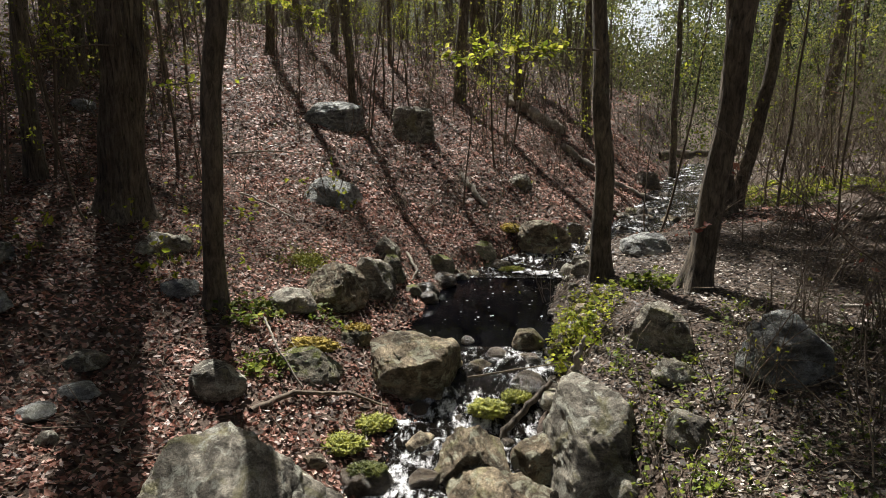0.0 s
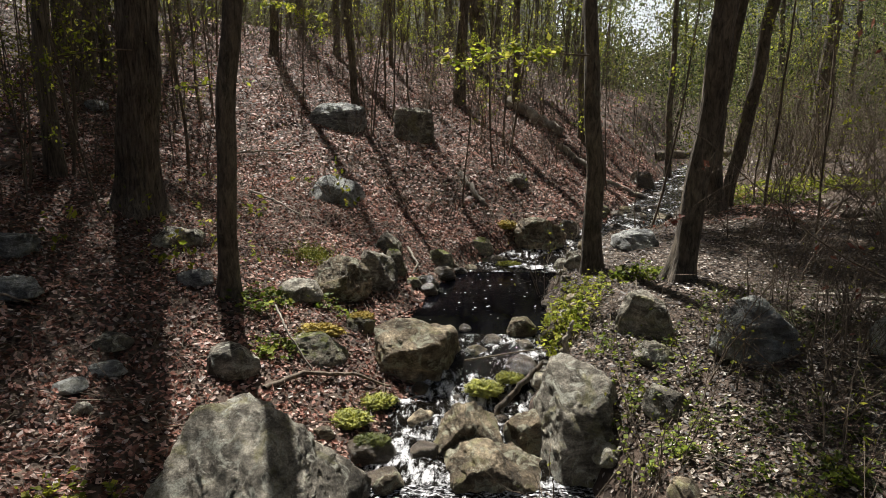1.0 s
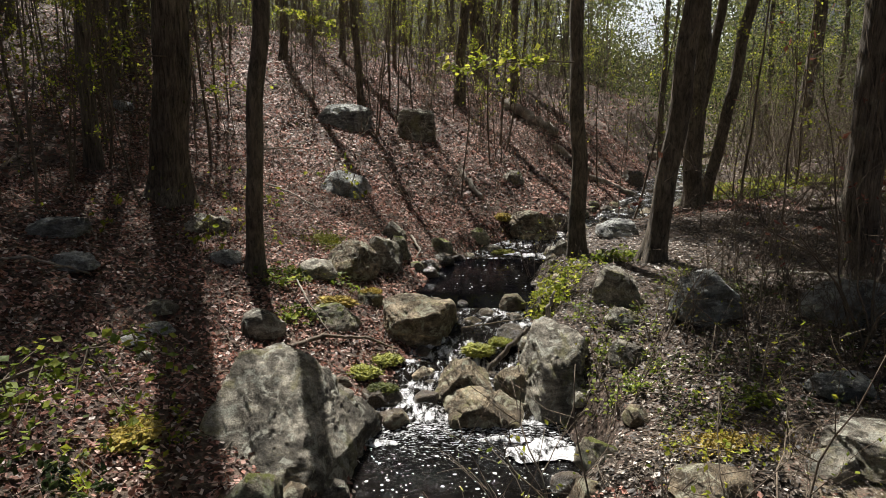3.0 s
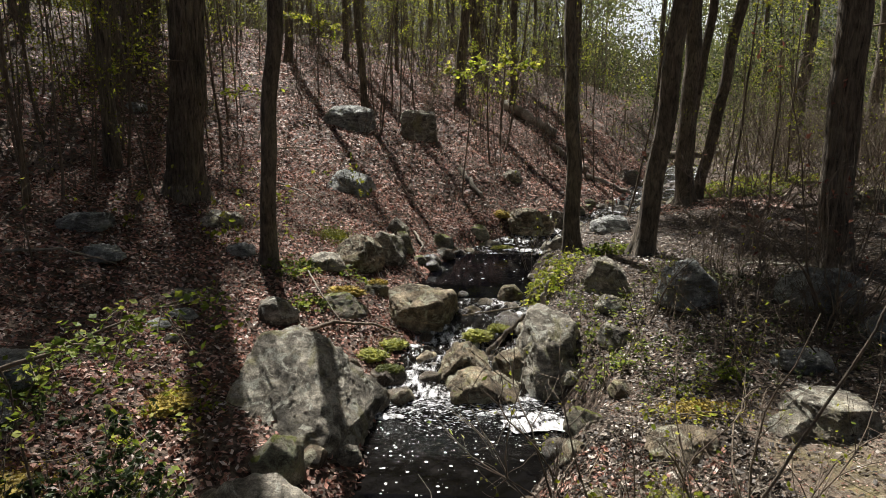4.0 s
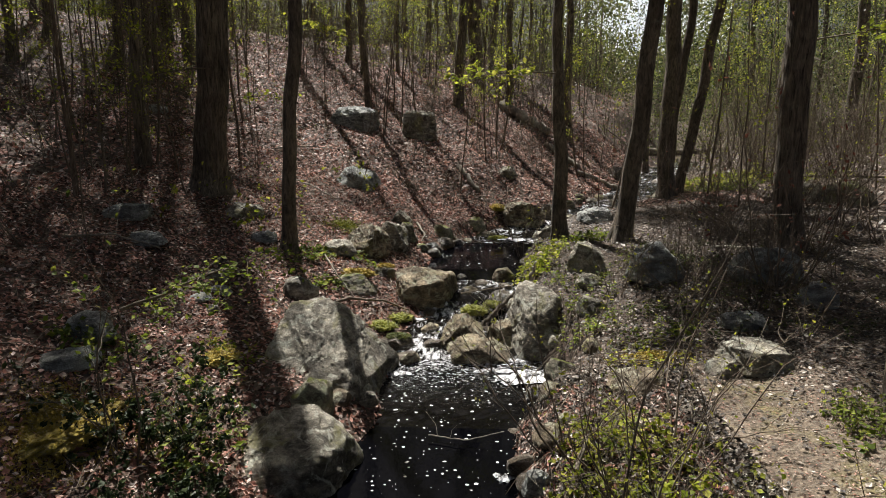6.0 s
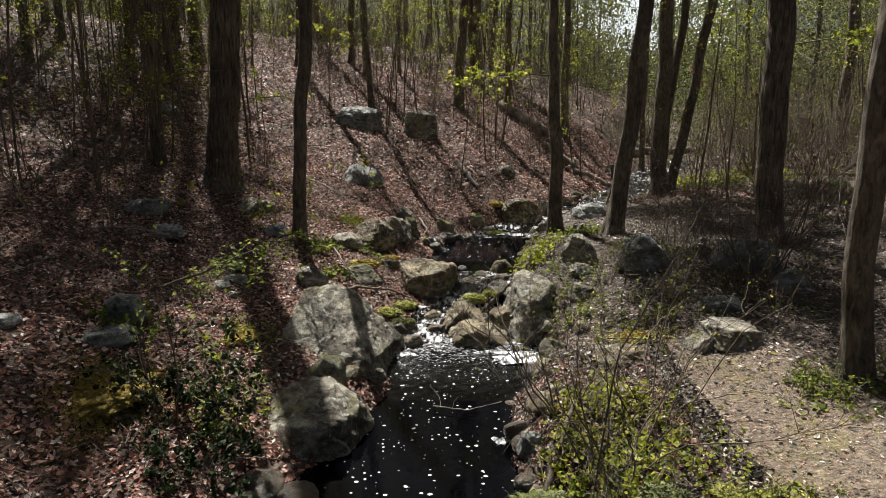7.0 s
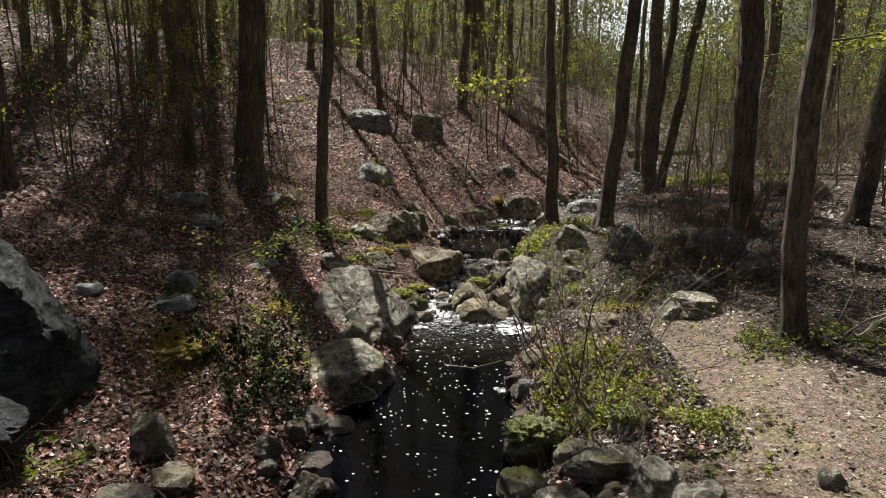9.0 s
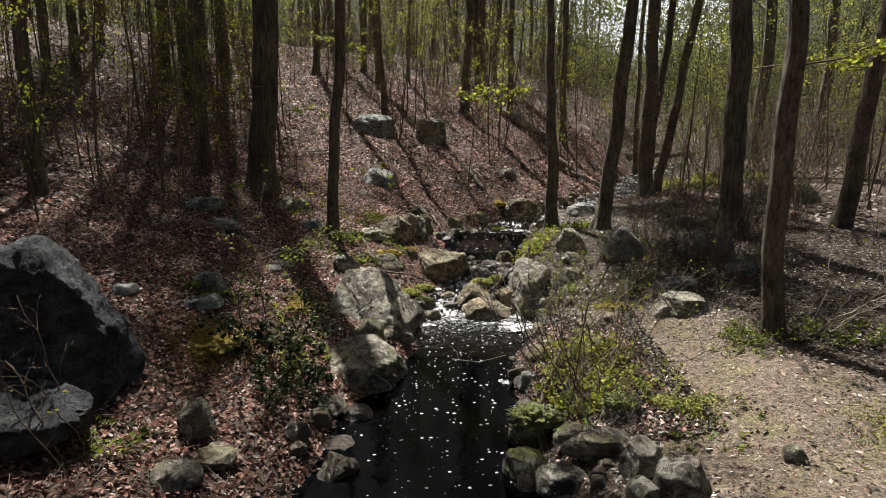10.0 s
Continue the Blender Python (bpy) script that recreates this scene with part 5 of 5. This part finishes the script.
        if math.hypot((x - 2.25) / 1.1, (y + 0.75) / 3.2) < 1 and k % 6:
            continue
        a = rng.uniform(0, 6.28)
        L = rng.uniform(0.12, 0.55)
        p = np.array([x, y, ground_z(x, y) + rng.uniform(0.015, 0.05)])
        d = np.array([math.cos(a), math.sin(a), 0])
        q = p + d * L
        q[2] = ground_z(q[0], q[1]) + rng.uniform(0.01, 0.09)
        m = (p + q) / 2 + rng.normal(size=3) * L * 0.06
        r = rng.uniform(0.0025, 0.006)
        tube(bag, [p, m, q], [r, r * 0.8, r * 0.4], 4)
    tagged(new("fallen_twigs", bag.mesh("fallen_twigs", M_TWIG)), "scatter of thin dead twigs on the leaves", "twigs", kind="stuff")


fallen_twigs(4200, 6)


# ---- moss ----
def moss(label, x, y, w, d, h, mat, z=None, yaw=0, seed=1):
    v, f = icosphere(5)
    v = v.copy()
    off = Vector((seed * 2.3, seed * 4.1, 0.7))
    nn = np.array([noise.fractal(Vector(p) * 4.2 + off, 0.6, 2.2, 6) for p in v.tolist()])
    v = v * (1 + 0.36 * nn)[:, None]
    v[:, 2] = np.where(v[:, 2] < 0, v[:, 2] * 0.4, v[:, 2])
    fuzz = np.random.default_rng(seed).normal(size=len(v)) * 0.022
    v = v * (1 + fuzz)[:, None]
    c, s = math.cos(radians(yaw)), math.sin(radians(yaw))
    px, py = v[:, 0] * w / 2, v[:, 1] * d / 2
    ob = new("moss", mesh_of("moss", np.stack([px * c - py * s, px * s + py * c, v[:, 2] * h], 1), f, mat))
    ob.location = (x, y, ground_z(x, y) if z is None else z)
    rng = np.random.default_rng(seed + 50)
    top = np.array([p.co[:] for p in ob.data.vertices])
    top = top[top[:, 2] > 0]
    at = top[rng.integers(0, len(top), 3000)] + rng.normal(size=(3000, 3)) * 0.006
    bv, bf = blade_arrays(rng, at, 0.012 * rng.uniform(0.5, 1.6, 3000))
    tagged(part("fuzz", mesh_of("fuzz", bv, bf, mat, False), ob), kind="stuff")
    return tagged(ob, label, "moss")


moss("bright green moss cushion beside the cascade", -0.98, 4.10, 0.34, 0.28, 0.06, M_MOSS, None, 0, 1)
moss("bright green moss cushion at the white water's edge", -0.80, 4.44, 0.32, 0.24, 0.06, M_MOSS, None, 30, 2)
moss("golden moss on the top of the long slab", -1.42, 5.10, 0.42, 0.22, 0.07, M_GOLD, 0.60, -14, 3)
moss("golden green moss on the stone", -1.12, 5.66, 0.22, 0.18, 0.05, M_GOLD, 0.57, 0, 4)
def moss_carpet(label, x, y, rx, ry, n, size, mat, seed):
    """Low moss spreading over the ground, thinning out towards its rim."""
    rng = np.random.default_rng(seed)
    a, r = rng.uniform(0, 6.283, n), np.abs(rng.normal(0, 0.55, n))
    lobe = 1 + 0.25 * np.sin(3 * a + seed) + 0.15 * np.sin(5 * a + 2)
    px, py = x + rx * r * lobe * np.cos(a), y + ry * r * lobe * np.sin(a)
    hump = 0.05 * np.exp(-(r / 0.6) ** 2)
    at = np.stack([px - x, py - y, height(px, py) - ground_z(x, y) + hump * rng.uniform(0.6, 1.1, n) + 0.008], 1)
    v, f = blade_arrays(rng, at, size * rng.uniform(0.5, 1.6, n))
    ob = new("moss", mesh_of("moss", v, f, mat, False))
    ob.location = (x, y, ground_z(x, y))
    return tagged(ob, label, "moss", kind="stuff")


moss("golden moss mound in the leaves", -2.60, 0.92, 0.50, 0.70, 0.06, M_GOLD, None, 10, 5)
moss_carpet("golden moss spreading thinly over the leaves", -2.60, 0.88, 0.42, 0.56, 14000, 0.022, M_GOLD, 31)
moss_carpet("thin yellow-green moss on the path's verge", 1.62, -0.25, 0.30, 0.34, 3500, 0.016, M_MOSS, 32)
moss_carpet("thin golden moss at the head of the path", 1.55, 2.15, 0.40, 0.26, 2200, 0.016, M_GOLD, 33)
moss_carpet("yellow-green moss over the hillside's foot", -1.95, 7.1, 0.45, 0.40, 4000, 0.022, M_MOSS, 34)
moss_carpet("thin olive moss on the open path", 2.9, -0.9, 0.5, 0.45, 5000, 0.016, M_MOSS, 35)
moss("yellow-green moss patch in the leaves", -2.20, 2.30, 0.36, 0.40, 0.05, M_GOLD, None, 0, 6)
moss("dark green moss hanging over the pool", 0.46, 0.02, 0.40, 0.30, 0.10, M_SHADEMOSS, 0.20, 0, 7)
moss("green moss on the small stone under the shrub", 1.10, -0.20, 0.26, 0.22, 0.06, M_SHADEMOSS, None, 0, 8).location.z += 0.10
moss("flat yellow-green moss on the path's edge", 1.55, -0.12, 0.34, 0.30, 0.03, M_MOSS, None, 0, 9)
moss("golden moss at the foot of the hill", 0.66, 10.05, 0.34, 0.30, 0.10, M_GOLD, None, 0, 11)
moss("wet green moss on a stone in the rapids", 0.12, 4.62, 0.30, 0.24, 0.07, M_MOSS, 0.24, 0, 12)
moss("wet green moss on a stone below the pool", 0.36, 4.78, 0.22, 0.18, 0.05, M_MOSS, 0.28, 0, 13)
moss("green moss on the wet ledge", -0.74, 3.80, 0.24, 0.16, 0.05, M_SHADEMOSS, 0.17, 0, 14)
moss("mossy tuft at the head of the pool", 0.62, 8.95, 0.34, 0.22, 0.05, M_MOSS, 0.44, 0, 15)


# ---- herbs ----
def herbs(label, x, y, rx, ry, n, tall, leaf, mat, seed, per=6, name="herb_patch"):
    """A patch of low leafy plants, each a thin stem with leaves."""
    rng = np.random.default_rng(seed)
    bag, at = Bag(), []
    for _ in range(n):
        a, r = rng.uniform(0, 6.28), math.sqrt(rng.uniform())
        px, py = x + rx * r * math.cos(a), y + ry * r * math.sin(a)
        if abs(px - float(stream_x(py))) < float(stream_half(py)) - 0.02:
            continue
        p = np.array([px - x, py - y, ground_z(px, py) - ground_z(x, y)])
        h = tall * rng.uniform(0.35, 1.1)
        st = bent(rng, p, (rng.normal() * 0.25, rng.normal() * 0.25, 1), h, 3, 0.12)
        tube(bag, st, np.linspace(0.0025, 0.0015, 4), 3)
        for _ in range(per):
            at.append(st[rng.integers(1, 4)] + rng.normal(size=3) * np.array([0.5, 0.5, 0.2]) * leaf)
    at = np.array(at)
    top = new(name)
    top.location = (x, y, ground_z(x, y))
    tagged(part("stalk", bag.mesh("stalk", M_TWIG), top), kind="stuff")
    v, f = leaf_arrays(rng, at, leaf * rng.uniform(0.5, 1.4, len(at)), 0.55, 0.22, 0.75)
    tagged(part("foliage", mesh_of("foliage", v, f, mat, False), top), kind="stuff")
    return tagged(top, label, "herbs")


HERB = (("bright yellow-green garlic mustard beside the upper pool", 0.88, 5.5, 0.28, 0.60, 120, 0.24, 0.05, 7), ("lush yellow-green herbs on the bank", 1.15, 5.95, 0.32, 0.5, 80, 0.2, 0.05, 6),
        ("green herbs at the foot of the stout tree", 1.85, 6.25, 0.40, 0.30, 60, 0.14, 0.055, 6), ("green herbs beside the slender tree", -2.12, 5.45, 0.32, 0.30, 55, 0.13, 0.055, 6),
        ("green seedlings among the leaves by the boulders", -1.45, 5.80, 0.40, 0.18, 26, 0.10, 0.055, 5), ("green herbs behind the round stone", -1.78, 4.72, 0.22, 0.14, 26, 0.11, 0.05, 6),
        ("yellow-green herbs under the bare shrub", 0.95, 0.62, 0.42, 0.75, 260, 0.19, 0.04, 6), ("green leaves on the lip of the bank", 0.80, 0.02, 0.34, 0.28, 80, 0.14, 0.034, 6),
        ("scattered yellow-green herbs beside the path", 1.40, 0.40, 0.40, 0.50, 70, 0.13, 0.034, 5), ("green weeds at the foot of the path tree", 2.58, 1.02, 0.22, 0.24, 80, 0.14, 0.03, 6),
        ("green weeds behind the path tree", 3.40, 0.95, 0.55, 0.30, 95, 0.13, 0.042, 5), ("small green weeds in the path", 2.45, 0.70, 0.30, 0.25, 22, 0.06, 0.04, 5),
        ("sparse herbs around the grey boulders", 1.45, 4.30, 0.50, 0.60, 80, 0.13, 0.035, 5), ("green herbs among leaves beside the pale block", 1.25, 3.40, 0.30, 0.45, 70, 0.17, 0.035, 6),
        ("green grass tuft in the leaves", 1.95, 2.60, 0.14, 0.12, 24, 0.10, 0.045, 5), ("leafy plants between moss mound and pool", -1.85, 1.15, 0.34, 0.5, 60, 0.22, 0.05, 6),
        ("yellow-green seedlings in the leaves", -2.15, 2.2, 0.40, 0.50, 40, 0.14, 0.05, 5), ("low green plants near the outcrop", -2.60, -0.9, 0.30, 0.25, 26, 0.12, 0.05, 5),
        ("green plants in the shade of the bank", -3.05, 1.85, 0.30, 0.22, 34, 0.16, 0.06, 6), ("low green weeds on the path", 1.75, -0.55, 0.40, 0.45, 30, 0.05, 0.035, 5),
        ("thin green weeds in the leaves of the bank", 1.7, 2.9, 0.55, 0.5, 60, 0.12, 0.03, 5), ("thin green weeds in the shade of the bank", 2.7, 3.2, 0.7, 0.6, 60, 0.11, 0.03, 5), ("sparse green weeds under the dark trees", 3.2, 5.0, 0.9, 0.7, 70, 0.12, 0.035, 5), ("dull green weeds beside the blue-grey boulder", 2.4, 4.9, 0.5, 0.5, 50, 0.12, 0.035, 5), ("thin yellow-green weeds at the path's head", 1.6, 2.2, 0.4, 0.35, 50, 0.10, 0.03, 5), ("sunny yellow-green grass at the edge of the woods", 6.6, 12.5, 1.9, 1.1, 300, 0.12, 0.08, 5), ("dark green weeds on the shaded bank", 2.3, 2.7, 0.45, 0.4, 45, 0.12, 0.03, 6), ("dark green weeds among the stones", 2.95, 3.4, 0.5, 0.4, 45, 0.12, 0.032, 6), ("dark green weeds below the grey boulder", 1.85, 3.35, 0.35, 0.35, 34, 0.12, 0.03, 6), ("dark green weeds at the edge of the shade", 3.2, 2.5, 0.45, 0.35, 36, 0.11, 0.03, 6), ("dark green weeds between the boulders", 2.6, 4.5, 0.5, 0.3, 80, 0.13, 0.04, 6), ("dark green weeds beside the pale block", 1.5, 2.7, 0.3, 0.35, 30, 0.12, 0.03, 6), ("low green growth beside the valley brook", 5.6, 11.2, 0.9, 0.7, 120, 0.14, 0.07, 5))
for k, (lab, px, py, rx, ry, n, tall, leaf, per) in enumerate(HERB):
    herbs(lab, px, py, rx, ry, n, tall, leaf, M_SPRING if "yellow" in lab else M_WEED if "dark" in lab else M_HERB, 300 + k, per)


# ---- shrubs ----
def shrub(label, x, y, tall, stems, seed, spread=0.35, leaves=60, leafmat=None, leaf=0.03, thick=0.011, tilt=(0, 0), mat=None):
    rng = np.random.default_rng(seed)
    top = new("shrub")
    top.location = (x, y, ground_z(x, y) - 0.02)
    spots = []
    for k in range(stems):
        a = rng.uniform(0, 6.28)
        bag = Bag()
        h = tall * rng.uniform(0.55, 1.15)
        o = np.array([math.cos(a), math.sin(a), 0]) * rng.uniform(0, 0.16)
        line = bent(rng, o, (math.cos(a) * spread + tilt[0], math.sin(a) * spread + tilt[1], 1), h, 9, 0.16, -0.012)
        r = thick * rng.uniform(0.5, 1.1)
        tube(bag, line, np.linspace(r, r * 0.25, 10), 6)
        for _ in range(7):
            i = rng.integers(2, 9)
            d = line[i] - line[i - 1]
            d = d / np.linalg.norm(d) + rng.normal(size=3) * 0.65
            tw = bent(rng, line[i], d, h * rng.uniform(0.12, 0.4), 5, 0.16)
            tube(bag, tw, np.linspace(r * 0.4, r * 0.13, 6), 4)
            spots.append(tw[2:])
            for _ in range(2):
                t2 = bent(rng, tw[rng.integers(2, 6)], d + rng.normal(size=3) * 0.6, h * rng.uniform(0.05, 0.16), 3, 0.15)
                tube(bag, t2, np.linspace(r * 0.2, r * 0.1, 4), 3)
                spots.append(t2[1:])
        part("stem", bag.mesh("stem", mat or M_TWIG), top)
    if leaves:
        sp = np.concatenate(spots)
        at = sp[rng.integers(0, len(sp), leaves)] + rng.normal(size=(leaves, 3)) * 0.008
        v, f = leaf_arrays(rng, at, leaf * rng.uniform(0.5, 1.4, leaves), 0.3, 0.3, 0.6)
        tagged(part("foliage", mesh_of("foliage", v, f, leafmat or M_SPRING, False), top), kind="stuff")
    return tagged(top, label, "shrub")


shrub("bare twiggy shrub with opening buds on the pool's bank", 0.92, 0.25, 1.55, 11, 401, 0.62, 260, leaf=0.024, thick=0.008, mat=M_TWIG)
shrub("leaning bare shrub at the water's edge", 0.68, 1.05, 1.05, 8, 402, 0.55, 80, leaf=0.024, thick=0.008, tilt=(-0.15, 0), mat=M_TWIG)
shrub("thin bare shrub beside the path", 1.28, 0.80, 1.15, 7, 403, 0.5, 90, leaf=0.024, thick=0.007, mat=M_TWIG)
shrub("red-budded bare shrub near the dark tree", 3.15, 3.30, 2.5, 9, 404, 0.45, 190, M_BUD, 0.05, 0.009)
shrub("pale arching bare shrub beside the path tree", 3.25, 1.12, 1.7, 8, 405, 0.6, 60, None, 0.035, 0.009, (0.25, 0), M_DEAD)
shrub("bare brushy shrub on the shaded bank", 2.30, 3.35, 1.3, 9, 406, 0.6, 60, None, 0.03, 0.007)
shrub("bare brushy shrub among the boulders", 1.72, 3.9, 1.1, 8, 407, 0.5, 50, None, 0.03, 0.006)
shrub("thin bare shrub in the leaves by the path", 2.0, 2.75, 1.0, 6, 440, 0.5, 50, None, 0.03, 0.006)
shrub("low bare brush at the path's edge", 2.9, 2.3, 1.1, 6, 441, 0.6, 50, None, 0.03, 0.006)
shrub("thin bare shrub by the pale block", 1.15, 3.1, 1.0, 6, 408, 0.4, 40, None, 0.03, 0.006)
shrub("sparse dark shrub on the leafy bank", -1.95, 0.95, 0.75, 6, 409, 0.4, 220, M_DARKLEAF, 0.045, 0.006)
shrub("young evergreen seedling with drooping dark leaves", -1.95, 0.80, 0.80, 10, 410, 0.5, 1500, M_DARKLEAF, 0.045, 0.006)
shrub("low dark evergreen seedling on the leafy bank", -1.72, 0.30, 0.50, 9, 416, 0.7, 1300, M_DARKLEAF, 0.04, 0.005)
shrub("small bare shrub with yellow leaves by the oak", -3.15, 6.25, 1.0, 5, 411, 0.6, 70, M_SPRING, 0.06, 0.006)
shrub("spindly shrub at the head of the pool", 0.95, 7.3, 1.6, 6, 412, 0.25, 40, None, 0.035, 0.007)
shrub("brushy grey shrub at the edge of the woods", 5.2, 7.2, 2.0, 10, 413, 0.6, 90, None, 0.04, 0.009)
shrub("brushy grey shrub in the valley", 6.6, 8.2, 2.2, 10, 414, 0.6, 120, None, 0.04, 0.009)
shrub("dead-stemmed brush in front of the outcrop", -2.62, -1.25, 1.1, 4, 415, 0.25, 8, None, 0.03, 0.008)


stick("dark crooked main stem of the bank shrub", [(0.74, -0.02, 0.0), (0.83, -0.08, 0.95), (1.14, -0.08, 1.45), (1.30, -0.02, 1.75)], 0.0065, 0.003, M_BARK, "stem", twigs=8, seed=70)
shrub("slender sapling with green leaves over the moss", -2.12, 0.72, 1.5, 3, 420, 0.12, 90, M_HERB, 0.04, 0.008, (0.06, 0))

BRUSH = [shrub("tangle of thin bare brush at the edge of the woods", 5.4, 8.6, 2.0, 8, 430, 0.7, 60, None, 0.035, 0.007), shrub("tangle of thin budding brush", 7.8, 9.6, 1.6, 8, 431, 0.8, 90, None, 0.04, 0.006)]
_r = np.random.default_rng(77)
for k in range(34):
    px, py = (_r.uniform(4.8, 13), _r.uniform(6.5, 16)) if k < 24 else (_r.uniform(-8.5, -4.8), _r.uniform(3, 12))
    if abs(px - float(stream_x(py))) < 1.1:
        continue
    copy_thing(BRUSH[k % 2], pose(px, py, ground_z(px, py) - 0.02, 0, 0, _r.uniform(0, 360)) @ Matrix.Scale(_r.uniform(0.7, 1.3), 4))

# ---- leafy sprays hanging into view ----
def spray(label, x, y, z, dx, dy, length, n, seed, leaf=0.06, mat=None, dz=0.08):
    """A slender living branch with young leaves, springing from a tree."""
    rng = np.random.default_rng(seed)
    bag, at = Bag(), []
    line = bent(rng, (0, 0, 0), (dx, dy, dz), length, 8, 0.08, -0.01)
    tube(bag, line, np.linspace(0.012, 0.003, 9), 5)
    for i in range(2, 9):
        for _ in range(3):
            tw = bent(rng, line[i], np.array([dx, dy, 0]) * 0.6 + rng.normal(size=3) * np.array([0.5, 0.5, 0.2]), length * rng.uniform(0.1, 0.3), 4, 0.15)
            tube(bag, tw, np.linspace(0.004, 0.0015, 5), 3)
            at.append(tw[1:])
    at = np.concatenate(at)
    at = at[rng.integers(0, len(at), n)] + rng.normal(size=(n, 3)) * 0.03
    top = new("branch")
    top.location = (x, y, z)
    tagged(part("limb", bag.mesh("limb", M_TWIG), top), kind="stuff")
    v, f = leaf_arrays(rng, at, leaf * rng.uniform(0.6, 1.4, n), 0.5, 0.2, 0.7)
    tagged(part("foliage", mesh_of("foliage", v, f, mat or M_SPRING, False), top), kind="stuff")
    return tagged(top, label, "branch")


spray("yellow-green leafy branch of the slim tree", 1.36, 6.95, 3.34, -1, -0.05, 1.5, 260, 501, 0.07)
spray("young leafy branch of the oak", -3.95, 6.85, 3.42, -1, -0.2, 1.4, 120, 502)
spray("young leafy branch at the oak's side", -3.6, 7.0, 3.0, 0.9, -0.5, 1.0, 60, 503)
spray("yellow-green leafy branch on the slope", -2.8, 14.2, 5.0, -0.9, -0.3, 1.7, 260, 504, 0.08)
spray("young leafy branch of the dark tree", 4.4, 5.5, 3.6, 0.8, -0.5, 1.6, 240, 505)
spray("young leafy branch of the path tree", 3.0, 1.2, 3.2, 0.8, 0.3, 1.3, 240, 506)
spray("bright green leafy bough leaning over the pool", -2.02, 0.66, 1.40, 1, -0.52, 1.1, 420, 508, 0.032, M_HERB, 0.42)
spray("young leafy branch over the shaded slope", -6.2, 9.5, 3.6, -0.7, -0.7, 1.6, 110, 507)


for k, (px, py, h) in enumerate(((-3.3, 5.95, 0.62), (-2.9, 5.65, 0.42), (-2.55, 6.0, 0.5), (-4.2, 5.5, 0.5), (-2.25, 9.1, 0.6), (-2.0, 8.7, 0.5), (-2.9, 7.6, 0.5))):
    shrub("slim maple seedling with a few yellow leaves", px, py, h, 2, 460 + k, 0.3, 26, M_SPRING, 0.075, 0.005)


# ---- foam ----
def flecks(name, label, n, y0, y1, z, seed, big=0.03):
    rng = np.random.default_rng(seed)
    bag = Bag()
    for _ in range(n):
        y = y0 + (y1 - y0) * rng.uniform() ** 0.8
        x = float(stream_x(y)) + float(stream_half(y)) * rng.uniform(-0.98, 0.98)
        r = big * rng.uniform(0.15, 1.0) ** 1.6
        k = rng.integers(5, 8)
        th = np.linspace(0, 6.283, k, endpoint=False) + rng.uniform(0, 1)
        rr = r * rng.uniform(0.6, 1.2, k)
        ring = np.stack([x + rr * np.cos(th) * 1.2, y + rr * np.sin(th), np.full(k, z)], 1)
        mid = np.array([[x, y, z + 0.004]])
        i = np.arange(k)
        bag.add(np.concatenate([ring, mid]), None, np.stack([i, (i + 1) % k, np.full(k, k)], 1))
    tagged(new(name, bag.mesh(name, M_FOAM)), label, "foam", kind="stuff")


flecks("foam_and_glint_flecks", "white foam flecks drifting on the black pool", 440, -1.2, 3.1, 0.004, 1, 0.016)
# tiny white discs, added mostly as painted sun glints on the riffle
flecks("foam_and_glint_flecks", "small white flecks for foam and sun glints below the cascade", 260, 2.4, 3.5, 0.014, 3, 0.009)
flecks("foam_and_glint_flecks", "small foam flecks on the upper pool", 60, 5.9, 8.3, 0.445, 2, 0.018)


def foam_patch(label, x, y, rx, ry, z, seed):
    rng = np.random.default_rng(seed)
    k = 40
    th = np.linspace(0, 6.283, k, endpoint=False)
    ph = rng.uniform(0, 6, 5)
    rr = 1 + 0.22 * np.sin(3 * th + ph[0]) + 0.14 * np.sin(5 * th + ph[1]) + 0.08 * np.sin(11 * th + ph[2])
    rings = []
    for s, h in ((1.0, 0.0), (0.8, 0.012), (0.45, 0.02), (0.02, 0.024)):
        rings.append(np.stack([rx * rr * s * np.cos(th), ry * rr * s * np.sin(th), h + 0.006 * np.sin(9 * th * s + ph[3])], 1))
    v = np.concatenate(rings)
    i, j = np.arange(3)[:, None] * k, np.arange(k)[None]
    f = np.stack([i + j, i + (j + 1) % k, i + k + (j + 1) % k, i + k + j], -1).reshape(-1, 4)
    ob = new("foam", mesh_of("foam", v, f, M_FROTH))
    ob.location = (x, y, z)
    return tagged(ob, label, "foam")


foam_patch("sheet of white foam below the wedge-shaped stone", 0.68, 3.06, 0.36, 0.17, 0.015, 1)
foam_patch("thin streak of foam along the wedge-shaped stone", 0.34, 3.24, 0.20, 0.05, 0.012, 6)
foam_patch("small patch of white foam against the boulder", -0.70, 3.14, 0.13, 0.06, 0.01, 2)
foam_patch("patch of white foam at the pool's edge", 0.30, 1.25, 0.07, 0.05, 0.005, 3)
foam_patch("thin white foam at the head of the upper pool", 0.95, 8.75, 0.30, 0.12, 0.45, 4)
